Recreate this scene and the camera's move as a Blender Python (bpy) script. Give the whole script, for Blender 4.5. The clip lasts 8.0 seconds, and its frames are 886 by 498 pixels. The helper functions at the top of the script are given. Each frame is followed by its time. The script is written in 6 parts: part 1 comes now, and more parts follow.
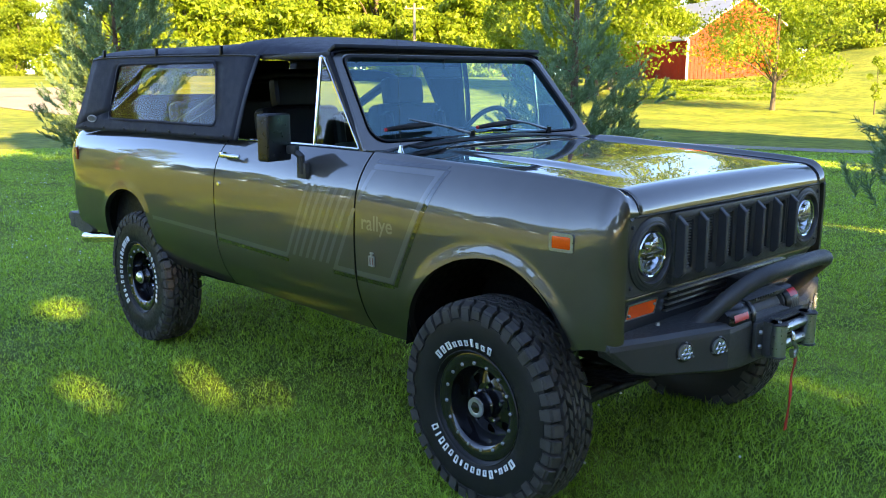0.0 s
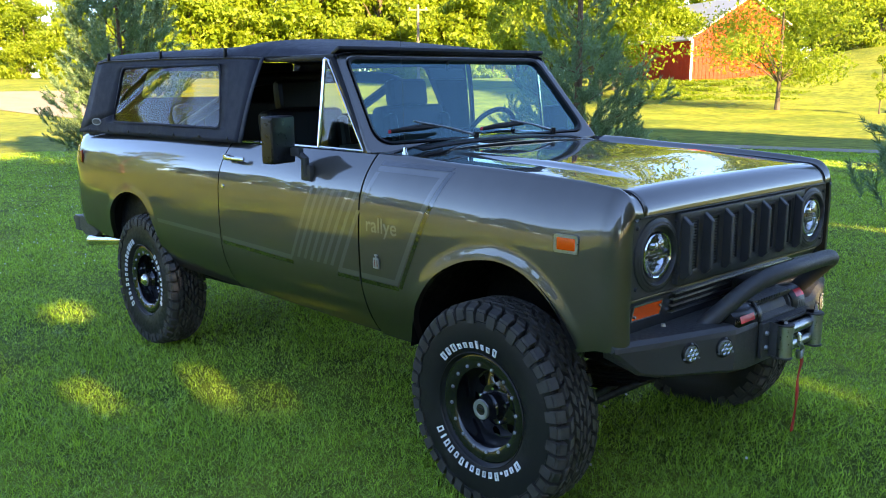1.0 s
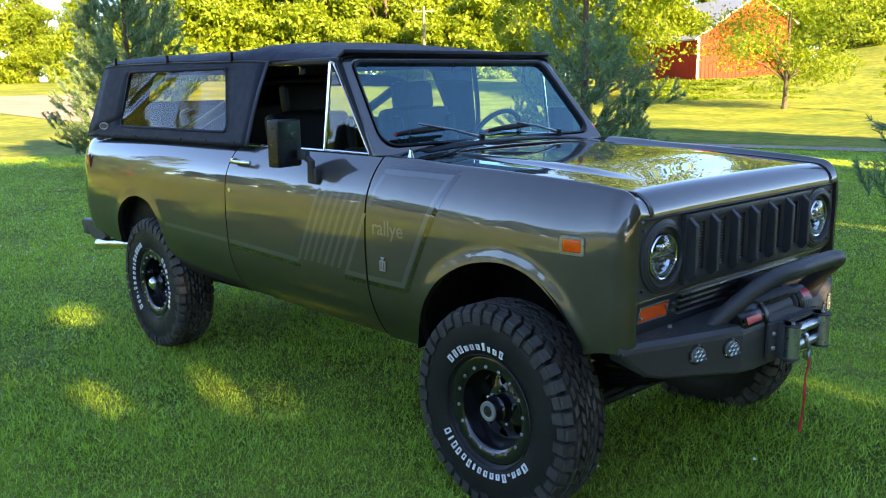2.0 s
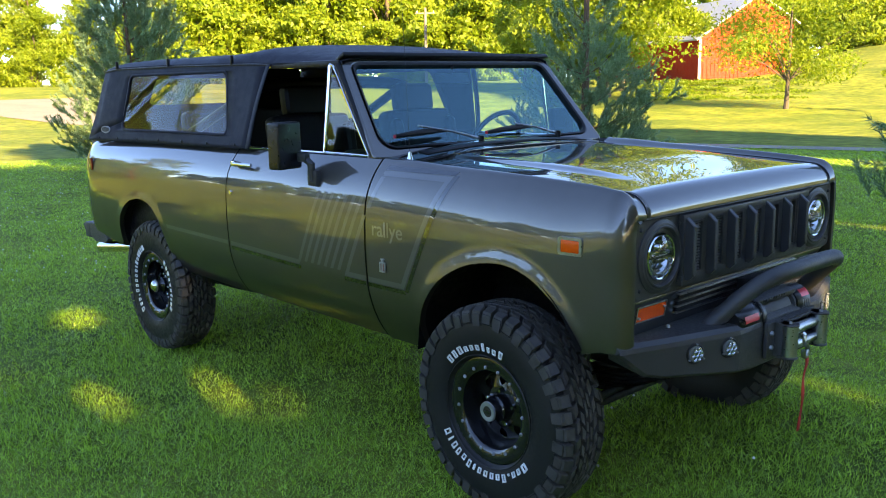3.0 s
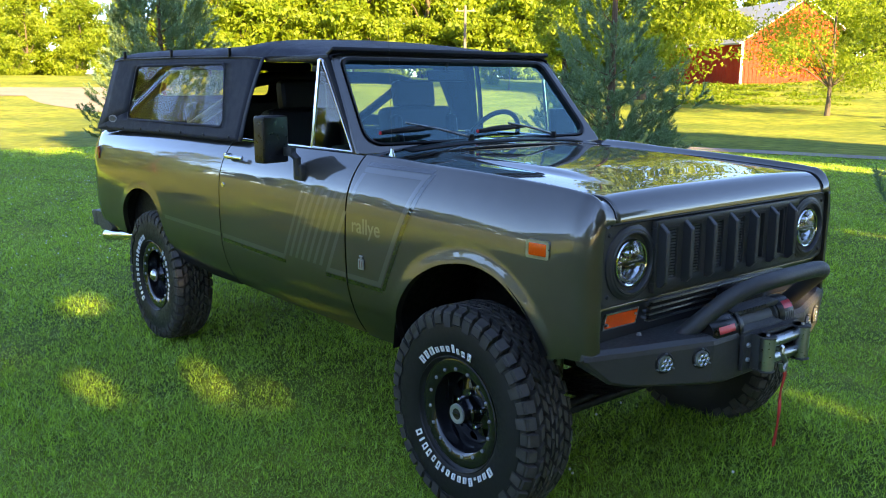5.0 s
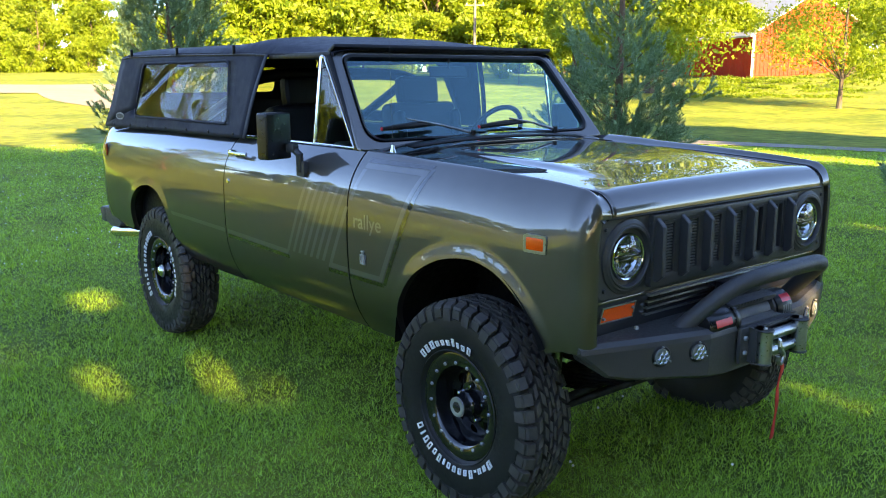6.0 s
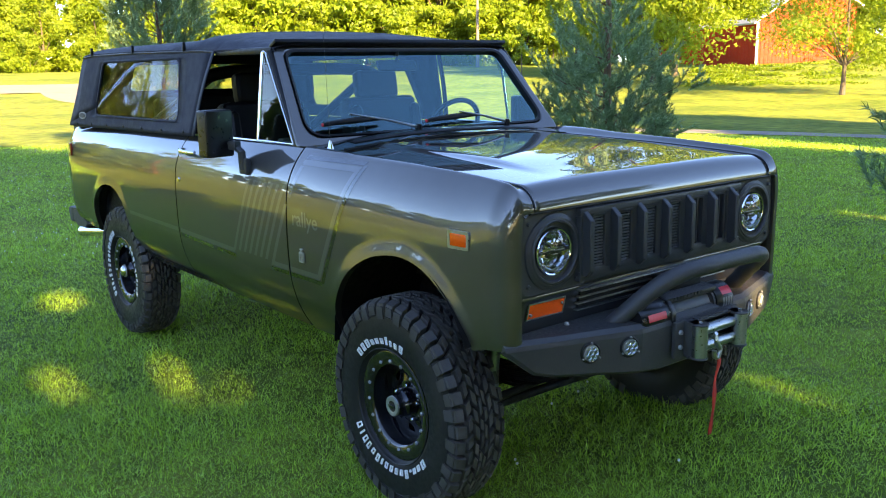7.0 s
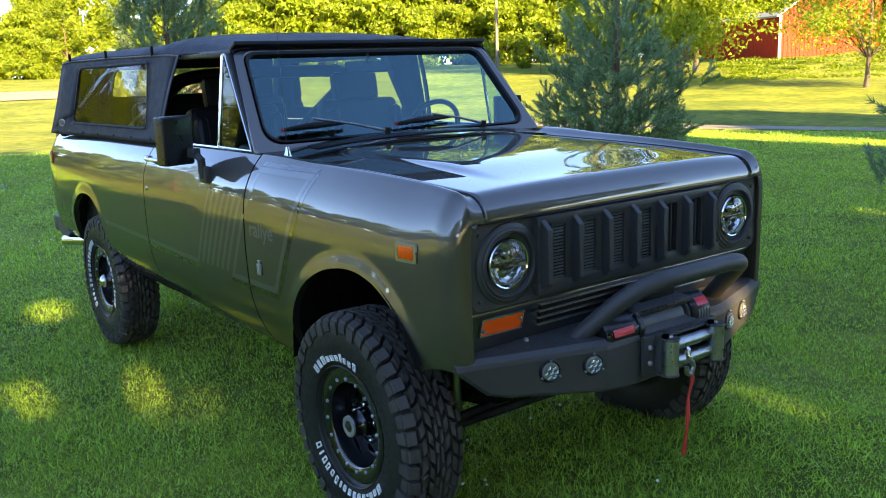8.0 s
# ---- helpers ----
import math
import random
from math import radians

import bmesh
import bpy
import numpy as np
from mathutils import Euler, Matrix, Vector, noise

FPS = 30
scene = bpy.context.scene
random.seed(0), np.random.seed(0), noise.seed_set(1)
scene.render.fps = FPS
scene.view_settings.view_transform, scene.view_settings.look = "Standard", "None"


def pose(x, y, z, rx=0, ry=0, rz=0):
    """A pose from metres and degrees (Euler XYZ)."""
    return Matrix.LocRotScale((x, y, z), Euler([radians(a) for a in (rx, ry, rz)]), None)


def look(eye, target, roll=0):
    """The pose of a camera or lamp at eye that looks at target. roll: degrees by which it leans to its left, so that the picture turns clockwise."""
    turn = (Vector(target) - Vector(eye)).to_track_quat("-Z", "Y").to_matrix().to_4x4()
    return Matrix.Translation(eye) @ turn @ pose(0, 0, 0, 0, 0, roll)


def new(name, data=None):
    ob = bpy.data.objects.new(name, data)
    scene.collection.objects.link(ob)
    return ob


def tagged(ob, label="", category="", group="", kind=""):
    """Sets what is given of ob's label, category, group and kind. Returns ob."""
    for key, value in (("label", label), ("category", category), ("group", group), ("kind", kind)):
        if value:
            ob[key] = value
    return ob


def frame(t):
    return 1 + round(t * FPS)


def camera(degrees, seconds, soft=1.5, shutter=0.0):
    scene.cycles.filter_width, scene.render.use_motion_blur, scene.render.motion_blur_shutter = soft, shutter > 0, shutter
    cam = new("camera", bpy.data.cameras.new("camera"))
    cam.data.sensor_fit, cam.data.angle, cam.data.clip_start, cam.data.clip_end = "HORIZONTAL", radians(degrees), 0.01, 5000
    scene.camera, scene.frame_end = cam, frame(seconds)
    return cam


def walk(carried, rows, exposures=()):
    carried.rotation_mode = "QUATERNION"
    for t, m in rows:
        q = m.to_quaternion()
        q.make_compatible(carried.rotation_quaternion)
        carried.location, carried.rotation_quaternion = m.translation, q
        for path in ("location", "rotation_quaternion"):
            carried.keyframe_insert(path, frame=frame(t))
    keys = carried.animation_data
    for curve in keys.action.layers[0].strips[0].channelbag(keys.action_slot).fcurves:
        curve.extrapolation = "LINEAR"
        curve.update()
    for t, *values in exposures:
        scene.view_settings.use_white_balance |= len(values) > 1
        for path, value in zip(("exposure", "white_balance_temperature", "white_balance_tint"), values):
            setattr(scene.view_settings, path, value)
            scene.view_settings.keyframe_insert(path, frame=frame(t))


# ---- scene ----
cam = camera(54.0, 8.0, soft=1.0)
PATH = [
    (0, (2.237, -3.126, 1.697), (0.804, -1.787, 1.303), 0.1),
    (0.5, (2.232, -3.124, 1.698), (0.797, -1.788, 1.304), -0.0),
    (1, (2.233, -3.122, 1.698), (0.793, -1.791, 1.307), -0.2),
    (1.5, (2.236, -3.122, 1.702), (0.789, -1.798, 1.312), -0.4),
    (3, (2.262, -3.125, 1.706), (0.805, -1.809, 1.321), -0.9),
    (3.5, (2.291, -3.096, 1.712), (0.832, -1.783, 1.329), -1.0),
    (4, (2.334, -3.004, 1.709), (0.862, -1.702, 1.336), -0.8),
    (4.5, (2.373, -2.932, 1.7), (0.877, -1.66, 1.322), 0.2),
    (6, (2.44, -2.906, 1.71), (0.917, -1.674, 1.309), 0.1),
    (6.5, (2.532, -2.755, 1.699), (1.006, -1.529, 1.29), -0.2),
    (7, (2.58, -2.643, 1.709), (1.046, -1.43, 1.293), -0.9),
    (7.5, (2.578, -2.476, 1.694), (1.028, -1.282, 1.278), -1.3),
    (8, (2.584, -2.335, 1.708), (1.015, -1.166, 1.291), -1.9),
]
walk(cam, [(t, look(eye, target, roll)) for t, eye, target, roll in PATH], exposures=((0.0, 3.15, 8550, 16), (1.0, 3.08, 8550, 16), (3.5, 2.98, 8550, 16), (4.0, 2.94, 8550, 16), (4.5, 2.91, 8550, 16), (6.0, 3.20, 8550, 16), (6.5, 3.18, 8550, 16), (7.0, 3.20, 8550, 16), (7.5, 3.13, 8550, 16), (8.0, 3.04, 8550, 16)))

# ---------------------------------------------------------------- light
SUN_EL, SUN_AZ = 23.0, -9.0          # degrees above the ground; degrees from +x towards +y
sun_dir = Vector((math.cos(radians(SUN_EL)) * math.cos(radians(SUN_AZ)),
                  math.cos(radians(SUN_EL)) * math.sin(radians(SUN_AZ)), math.sin(radians(SUN_EL))))
sun = new("sun", bpy.data.lights.new("sun", "SUN"))
sun.data.energy, sun.data.angle, sun.data.color = 5.0, radians(0.6), (1.0, 0.81, 0.44)
sun.matrix_world = look(sun_dir * 60, (0, 0, 0))
world = bpy.data.worlds.new("sky")
scene.world = world
world.use_nodes = True
wn = world.node_tree.nodes
sky = wn.new("ShaderNodeTexSky")
sky.sky_type, sky.sun_disc = "NISHITA", False
sky.sun_elevation, sky.sun_rotation = radians(SUN_EL), radians(90 - SUN_AZ)
world.node_tree.links.new(sky.outputs[0], wn["Background"].inputs[0])
sky.ozone_density, sky.dust_density, sky.air_density, sky.altitude = 5.0, 0.05, 0.6, 500.0
wn["Background"].inputs[1].default_value = 0.135


# ---------------------------------------------------------------- materials
def mat(name, color, rough=0.5, metal=0.0, vary=0.15, scale=6.0, bump=0.0, bump_scale=80.0, coat=0.0, coat_rough=0.03,
        spec=0.5, sheen=0.0, alpha=1.0, trans=0.0, ior=1.45, emit=None, space="Object", hue=None, coat_ior=1.5):
    """A node material: one colour that varies at two scales, with fine relief."""
    m = bpy.data.materials.new(name)
    m.use_nodes = True
    n, l = m.node_tree.nodes, m.node_tree.links
    b = n["Principled BSDF"]
    b.inputs["Coat IOR"].default_value = coat_ior
    b.inputs["Roughness"].default_value = rough
    b.inputs["Metallic"].default_value = metal
    b.inputs["Specular IOR Level"].default_value = spec
    b.inputs["IOR"].default_value = ior
    b.inputs["Coat Weight"].default_value = coat
    b.inputs["Coat Roughness"].default_value = coat_rough
    b.inputs["Sheen Weight"].default_value = sheen
    b.inputs["Transmission Weight"].default_value = trans
    tc = n.new("ShaderNodeTexCoord")
    if vary > 0:
        big, small = n.new("ShaderNodeTexNoise"), n.new("ShaderNodeTexNoise")
        big.inputs["Scale"].default_value, small.inputs["Scale"].default_value = scale * 0.22, scale * 4
        big.inputs["Detail"].default_value = small.inputs["Detail"].default_value = 3
        for k in (big, small):
            l.new(tc.outputs[space], k.inputs["Vector"])
        add = n.new("ShaderNodeMath")
        add.operation = "ADD"
        l.new(big.outputs[0], add.inputs[0])
        l.new(small.outputs[0], add.inputs[1])
        ramp = n.new("ShaderNodeMapRange")
        ramp.inputs[1].default_value, ramp.inputs[2].default_value = 0.6, 1.4
        ramp.inputs[3].default_value, ramp.inputs[4].default_value = 0.0, 1.0
        l.new(add.outputs[0], ramp.inputs[0])
        mix = n.new("ShaderNodeMix")
        mix.data_type = "RGBA"
        l.new(ramp.outputs[0], mix.inputs[0])
        lo = [c * (1 - vary) for c in color]
        hi = [min(1, c * (1 + vary)) for c in (hue or color)]
        mix.inputs[6].default_value, mix.inputs[7].default_value = (*lo, 1), (*hi, 1)
        l.new(mix.outputs[2], b.inputs["Base Color"])
        rr = n.new("ShaderNodeMapRange")
        rr.inputs[1].default_value, rr.inputs[2].default_value = 0.3, 0.7
        rr.inputs[3].default_value, rr.inputs[4].default_value = max(0.0, rough * (1 - vary)), min(1, rough * (1 + vary))
        l.new(small.outputs[0], rr.inputs[0])
        l.new(rr.outputs[0], b.inputs["Roughness"])
    else:
        b.inputs["Base Color"].default_value = (*color, 1)
    if bump:
        fine, bp = n.new("ShaderNodeTexNoise"), n.new("ShaderNodeBump")
        fine.inputs["Scale"].default_value, fine.inputs["Detail"].default_value = bump_scale, 4
        l.new(tc.outputs[space], fine.inputs["Vector"])
        l.new(fine.outputs[0], bp.inputs["Height"])
        bp.inputs["Distance"].default_value, bp.inputs["Strength"].default_value = bump, 0.6
        l.new(bp.outputs[0], b.inputs["Normal"])
    return m


def glass_mat(name, tint, gloss=1.0, clear=0.9, rough=0.0, wave=0.0, sheen_col=(1, 1, 1), edge=0.9):
    """Thin clear sheet: what lies behind shows through, the surroundings mirror by Fresnel."""
    m = bpy.data.materials.new(name)
    m.use_nodes = True
    n, l = m.node_tree.nodes, m.node_tree.links
    n.remove(n["Principled BSDF"])
    t, g, mix, fr = (n.new("ShaderNodeBsdf" + k) if k in ("Transparent", "Glossy") else n.new("ShaderNode" + k)
                     for k in ("Transparent", "Glossy", "MixShader", "LayerWeight"))
    t.inputs[0].default_value = (*[c * clear for c in tint], 1)
    g.inputs["Roughness"].default_value = rough
    g.inputs["Color"].default_value = (*sheen_col, 1)
    fr.inputs[0].default_value = 0.5
    pw, mul = n.new("ShaderNodeMath"), n.new("ShaderNodeMath")
    pw.operation, pw.inputs[1].default_value = "POWER", 4.0
    l.new(fr.outputs["Facing"], pw.inputs[0])
    mul.operation, mul.inputs[1].default_value, mul.inputs[2].default_value = "MULTIPLY_ADD", edge, 0.045 * gloss
    mul.use_clamp = True
    l.new(pw.outputs[0], mul.inputs[0])
    l.new(mul.outputs[0], mix.inputs[0])
    l.new(t.outputs[0], mix.inputs[1])
    l.new(g.outputs[0], mix.inputs[2])
    if wave:
        tc, fine, bp = n.new("ShaderNodeTexCoord"), n.new("ShaderNodeTexNoise"), n.new("ShaderNodeBump")
        fine.inputs["Scale"].default_value = 5
        l.new(tc.outputs["Object"], fine.inputs["Vector"])
        l.new(fine.outputs[0], bp.inputs["Height"])
        bp.inputs["Distance"].default_value, bp.inputs["Strength"].default_value = wave, 0.5
        l.new(bp.outputs[0], g.inputs["Normal"])
        l.new(bp.outputs[0], fr.inputs["Normal"])
    l.new(mix.outputs[0], n["Material Output"].inputs[0])
    return m


def leaf_mat(name, a, b, through_col, rough=0.5, thin=0.45):
    """Leaves, needles or blades: a colour of its own for each, and light that comes through."""
    m = bpy.data.materials.new(name)
    m.use_nodes = True
    n, l = m.node_tree.nodes, m.node_tree.links
    p = n["Principled BSDF"]
    p.inputs["Roughness"].default_value = rough
    p.inputs["Specular IOR Level"].default_value = 0.3
    geo, mix, tr, ms = (n.new("ShaderNode" + k) for k in ("NewGeometry", "Mix", "BsdfTranslucent", "MixShader"))
    mix.data_type = "RGBA"
    mix.inputs[6].default_value, mix.inputs[7].default_value = (*a, 1), (*b, 1)
    l.new(geo.outputs["Random Per Island"], mix.inputs[0])
    l.new(mix.outputs[2], p.inputs["Base Color"])
    tr.inputs[0].default_value = (*through_col, 1)
    ms.inputs[0].default_value = thin
    l.new(p.outputs[0], ms.inputs[1])
    l.new(tr.outputs[0], ms.inputs[2])
    l.new(ms.outputs[0], n["Material Output"].inputs[0])
    return m


PAINT = mat("metallic_pewter_paint", (0.092, 0.084, 0.072), 0.46, 1.0, 0.04, 3.0, coat=1.0, coat_rough=0.003, hue=(0.101, 0.092, 0.079), coat_ior=1.75)
STRIPE = mat("grey_stripe_film", (0.128, 0.124, 0.114), 0.45, 0.75, 0.05, 3.0, coat=1.0, coat_rough=0.006, coat_ior=1.75)
for m in (PAINT, STRIPE):
    # flake under lacquer: little gain towards the edge-on view
    m.node_tree.nodes["Principled BSDF"].inputs["Specular Tint"].default_value = (0.42, 0.42, 0.44, 1)
STRIPE_DARK = mat("dark_stripe_film", (0.018, 0.018, 0.017), 0.42, 0.9, 0.05, 3.0, coat=1.0, coat_rough=0.008, coat_ior=1.95)
LETTER = mat("pale_grey_film", (0.140, 0.137, 0.128), 0.45, 0.4, 0.05, 6.0, coat=1.0, coat_rough=0.01, coat_ior=2.2)
CANVAS = mat("navy_black_canvas", (0.0048, 0.0064, 0.0150), 0.66, 0.0, 0.08, 5.0, 0.0010, 260.0, spec=0.3)
BLACK_TRIM = mat("black_moulded_plastic", (0.032, 0.032, 0.032), 0.44, 0.0, 0.2, 12.0, 0.0006, 350.0)
BUMPER = mat("black_textured_powder_coat", (0.038, 0.0375, 0.037), 0.48, 0.0, 0.2, 20.0, 0.0012, 420.0)
RUBBER = mat("worn_black_rubber", (0.007, 0.0071, 0.0073), 0.48, 0.0, 0.3, 14.0, 0.0008, 160.0, hue=(0.014, 0.0133, 0.0126), spec=0.33)
TREAD = mat("dusty_worn_tread", (0.017, 0.0167, 0.0163), 0.60, 0.0, 0.40, 11.0, 0.0012, 130.0, hue=(0.052, 0.046, 0.040), spec=0.4)
# for rubber seals, and for black that stands in for shade in gaps
SEAL_GAP = mat("black_seal_and_shaded_gap", (0.004, 0.004, 0.0045), 0.45, 0.0, 0.2, 10.0, spec=0.3)
SATIN_BLACK = mat("satin_black_plastic", (0.007, 0.007, 0.0075), 0.30, 0.0, 0.12, 10.0)
RIM = mat("gloss_black_steel", (0.008, 0.008, 0.009), 0.16, 0.0, 0.15, 8.0, coat=0.6)
CHROME = mat("polished_chrome", (0.72, 0.72, 0.72), 0.09, 1.0, 0.08, 9.0)
ZINC = mat("galvanised_steel", (0.34, 0.36, 0.37), 0.33, 1.0, 0.2, 22.0, 0.0004, 200.0)
BOLT = mat("dull_bolt_steel", (0.34, 0.35, 0.36), 0.5, 0.7, 0.1, 30.0)
UNDER = mat("sooty_chassis_black", (0.004, 0.004, 0.004), 0.6, 0.0, 0.4, 9.0, 0.001, 90.0, spec=0.2)
SEAT = mat("black_vinyl", (0.005, 0.005, 0.006), 0.45, 0.0, 0.2, 10.0, 0.0008, 240.0, spec=0.25)
DASH = mat("dark_grey_dash_vinyl", (0.012, 0.012, 0.013), 0.5, 0.0, 0.2, 10.0, 0.0006, 200.0)
AMBER = mat("amber_lens", (0.90, 0.085, 0.003), 0.25, 0.0, 0.1, 30.0, 0.001, 260.0, coat=0.3)
RED_LENS = mat("red_lens", (0.25, 0.02, 0.012), 0.2, 0.0, 0.1, 30.0, coat=0.6)
WHITE_RUBBER = mat("white_letter_rubber", (0.72, 0.72, 0.7), 0.6, 0.0, 0.12, 60.0)
RED = mat("red_webbing", (0.5, 0.025, 0.015), 0.6, 0.0, 0.15, 60.0, 0.0008, 300.0)
RED_LABEL = mat("red_label", (0.62, 0.03, 0.04), 0.35, 0.0, 0.08, 40.0)
PALE_BAR = mat("pale_print", (0.16, 0.16, 0.16), 0.5, 0.0, 0.05, 40.0)
GOLD = mat("dark_hub_cap", (0.05, 0.045, 0.035), 0.4, 0.8, 0.15, 40.0)
LAMP = mat("lamp_reflector", (0.50, 0.51, 0.51), 0.10, 0.9, 0.06, 40.0)
GREY_ROPE = mat("grey_steel_drum", (0.13, 0.135, 0.135), 0.5, 0.2, 0.15, 60.0)
LOUVRE = mat("aluminium_louvre", (0.20, 0.20, 0.195), 0.45, 0.6, 0.1, 40.0)
# the windscreen's blue sky reflection is put into its mirror colour, sheen_col
GLASS = glass_mat("windscreen_glass", (0.66, 0.97, 0.97), 3.3, 0.97, sheen_col=(0.42, 0.86, 0.94))
VENT_GLASS = glass_mat("door_glass", (0.66, 0.86, 0.66), 1.0, 0.8, edge=0.22)
VINYL = glass_mat("clear_vinyl", (0.90, 0.86, 0.58), 0.8, 0.92, 0.010, 0.0006, edge=0.22)
SILVER = mat("satin_silver", (0.42, 0.42, 0.42), 0.32, 0.7, 0.08, 30.0)
LENS = glass_mat("lamp_glass", (0.97, 0.98, 1.0), 1.0, 0.97)
MIRROR = mat("mirror_glass", (0.85, 0.86, 0.88), 0.02, 1.0, 0.02, 5.0)
BARK = mat("grey_brown_bark", (0.075, 0.055, 0.04), 0.9, 0.0, 0.35, 6.0, 0.02, 14.0)
PINE_BARK = mat("orange_brown_pine_bark", (0.13, 0.070, 0.040), 0.9, 0.0, 0.35, 8.0, 0.015, 22.0)
NEEDLE = leaf_mat("blue_green_needles", (0.070, 0.132, 0.070), (0.32, 0.46, 0.25), (0.16, 0.28, 0.09), 0.42, 0.32)
LEAF_YELLOW = leaf_mat("spring_green_leaves", (0.096, 0.166, 0.014), (0.215, 0.265, 0.030), (0.270, 0.37, 0.030), 0.5, 0.5)
LEAF_GREEN = leaf_mat("deep_green_leaves", (0.080, 0.145, 0.012), (0.165, 0.225, 0.020), (0.22, 0.31, 0.02), 0.5, 0.5)
BLADE = leaf_mat("grass_blades", (0.030, 0.107, 0.013), (0.47, 0.74, 0.095), (0.43, 0.66, 0.045), 0.30, 0.33)
CLOVER = mat("white_clover_heads", (0.75, 0.74, 0.68), 0.8, 0.0, 0.1, 80.0)


# ---------------------------------------------------------------- building helpers
class Shape:
    """Verts and faces of one mesh, gathered from simple forms that are shaped and joined."""

    def __init__(self):
        self.v, self.f = [], []

    def add(self, verts, faces):
        k = len(self.v)
        self.v += [tuple(p) for p in verts]
        self.f += [tuple(k + i for i in f) for f in faces]
        return self

    def bm(self, b, m=None):
        if m is not None:
            bmesh.ops.transform(b, matrix=m, verts=b.verts)
        b.verts.index_update()
        self.add([p.co[:] for p in b.verts], [[p.index for p in f.verts] for f in b.faces])
        b.free()
        return self

    def box(self, at, size, turn=(0, 0, 0), bevel=0.0, seg=2):
        b = bmesh.new()
        bmesh.ops.create_cube(b, size=1.0)
        bmesh.ops.scale(b, vec=size, verts=b.verts)
        if bevel:
            bmesh.ops.bevel(b, geom=b.edges[:], offset=bevel, segments=seg, affect="EDGES", profile=0.6)
        return self.bm(b, pose(*at, *turn))

    def rod(self, a, b, r, r2=None, n=16, caps=True):
        return self.tube([a, b], [r, r if r2 is None else r2], n, caps)

    def tube(self, pts, r, n=12, caps=True):
        pts = [Vector(p) for p in pts]
        rs = [float(k) for k in r] if isinstance(r, (list, tuple)) else [float(r)] * len(pts)
        ring, up = [], Vector((0.13, 0.21, 0.97))
        for i, p in enumerate(pts):
            d = (pts[min(i + 1, len(pts) - 1)] - pts[max(i - 1, 0)]).normalized()
            s = d.cross(up)
            if s.length < 1e-3:
                s = d.cross(Vector((1, 0, 0)))
            s.normalize()
            u = s.cross(d)
            ring.append([p + rs[i] * (s * math.cos(2 * math.pi * k / n) + u * math.sin(2 * math.pi * k / n)) for k in range(n)])
        vs = [q for c in ring for q in c]
        fs = [(i * n + k, i * n + (k + 1) % n, (i + 1) * n + (k + 1) % n, (i + 1) * n + k) for i in range(len(pts) - 1) for k in range(n)]
        if caps:
            fs += [tuple(range(n - 1, -1, -1)), tuple((len(pts) - 1) * n + k for k in range(n))]
        return self.add(vs, fs)

    def spin(self, prof, n=48, m=None, closed=False):
        """Turns (radius, height) pairs round the y axis."""
        vs, fs, k = [], [], len(prof)
        for j in range(n):
            a = 2 * math.pi * j / n
            vs += [Vector((r * math.cos(a), h, r * math.sin(a))) for r, h in prof]
        for j in range(n):
            for i in range(k if closed else k - 1):
                i2 = (i + 1) % k
                fs.append((j * k + i, j * k + i2, ((j + 1) % n) * k + i2, ((j + 1) % n) * k + i))
        return self.add([m @ v for v in vs] if m is not None else vs, fs)

    def sheet(self, rows):
        w = len(rows[0])
        return self.add([p for r in rows for p in r],
                        [(i * w + j, i * w + j + 1, (i + 1) * w + j + 1, (i + 1) * w + j) for i in range(len(rows) - 1) for j in range(w - 1)])

    def ring(self, outer, inner, back):
        """A frame: outer and inner loops of as many points, and the step to its back."""
        n, back = len(outer), Vector(back)
        o, i = [Vector(p) for p in outer], [Vector(p) for p in inner]
        vs = o + i + [p + back for p in o] + [p + back for p in i]
        fs = []
        for k in range(n):
            k2 = (k + 1) % n
            fs += [(k, k2, n + k2, n + k), (3 * n + k, 3 * n + k2, 2 * n + k2, 2 * n + k),
                   (2 * n + k, 2 * n + k2, k2, k), (n + k, n + k2, 3 * n + k2, 3 * n + k)]
        return self.add(vs, fs)

    def pane(self, loop):
        """One flat sheet."""
        return self.add(loop, [tuple(range(len(loop)))])

    def prism(self, loop, back):
        n, back = len(loop), Vector(back)
        p = [Vector(q) for q in loop]
        return self.add(p + [q + back for q in p], [tuple(range(n)), tuple(range(2 * n - 1, n - 1, -1))] +
                        [(k, n + k, n + (k + 1) % n, (k + 1) % n) for k in range(n)])

    def mirrored(self):
        s = Shape()
        return s.add([(x, -y, z) for x, y, z in self.v], [f[::-1] for f in self.f])

    def moved(self, m):
        s = Shape()
        return s.add([m @ Vector(p) for p in self.v], self.f)

    def mesh(self, name, material, smooth=35.0):
        me = bpy.data.meshes.new(name)
        me.from_pydata(self.v, [], self.f)
        b = bmesh.new()
        b.from_mesh(me)
        bmesh.ops.recalc_face_normals(b, faces=b.faces)
        b.to_mesh(me)
        b.free()
        me.materials.append(material)
        if smooth:
            me.polygons.foreach_set("use_smooth", [True] * len(me.polygons))
            me.set_sharp_from_angle(angle=radians(smooth))
        return me


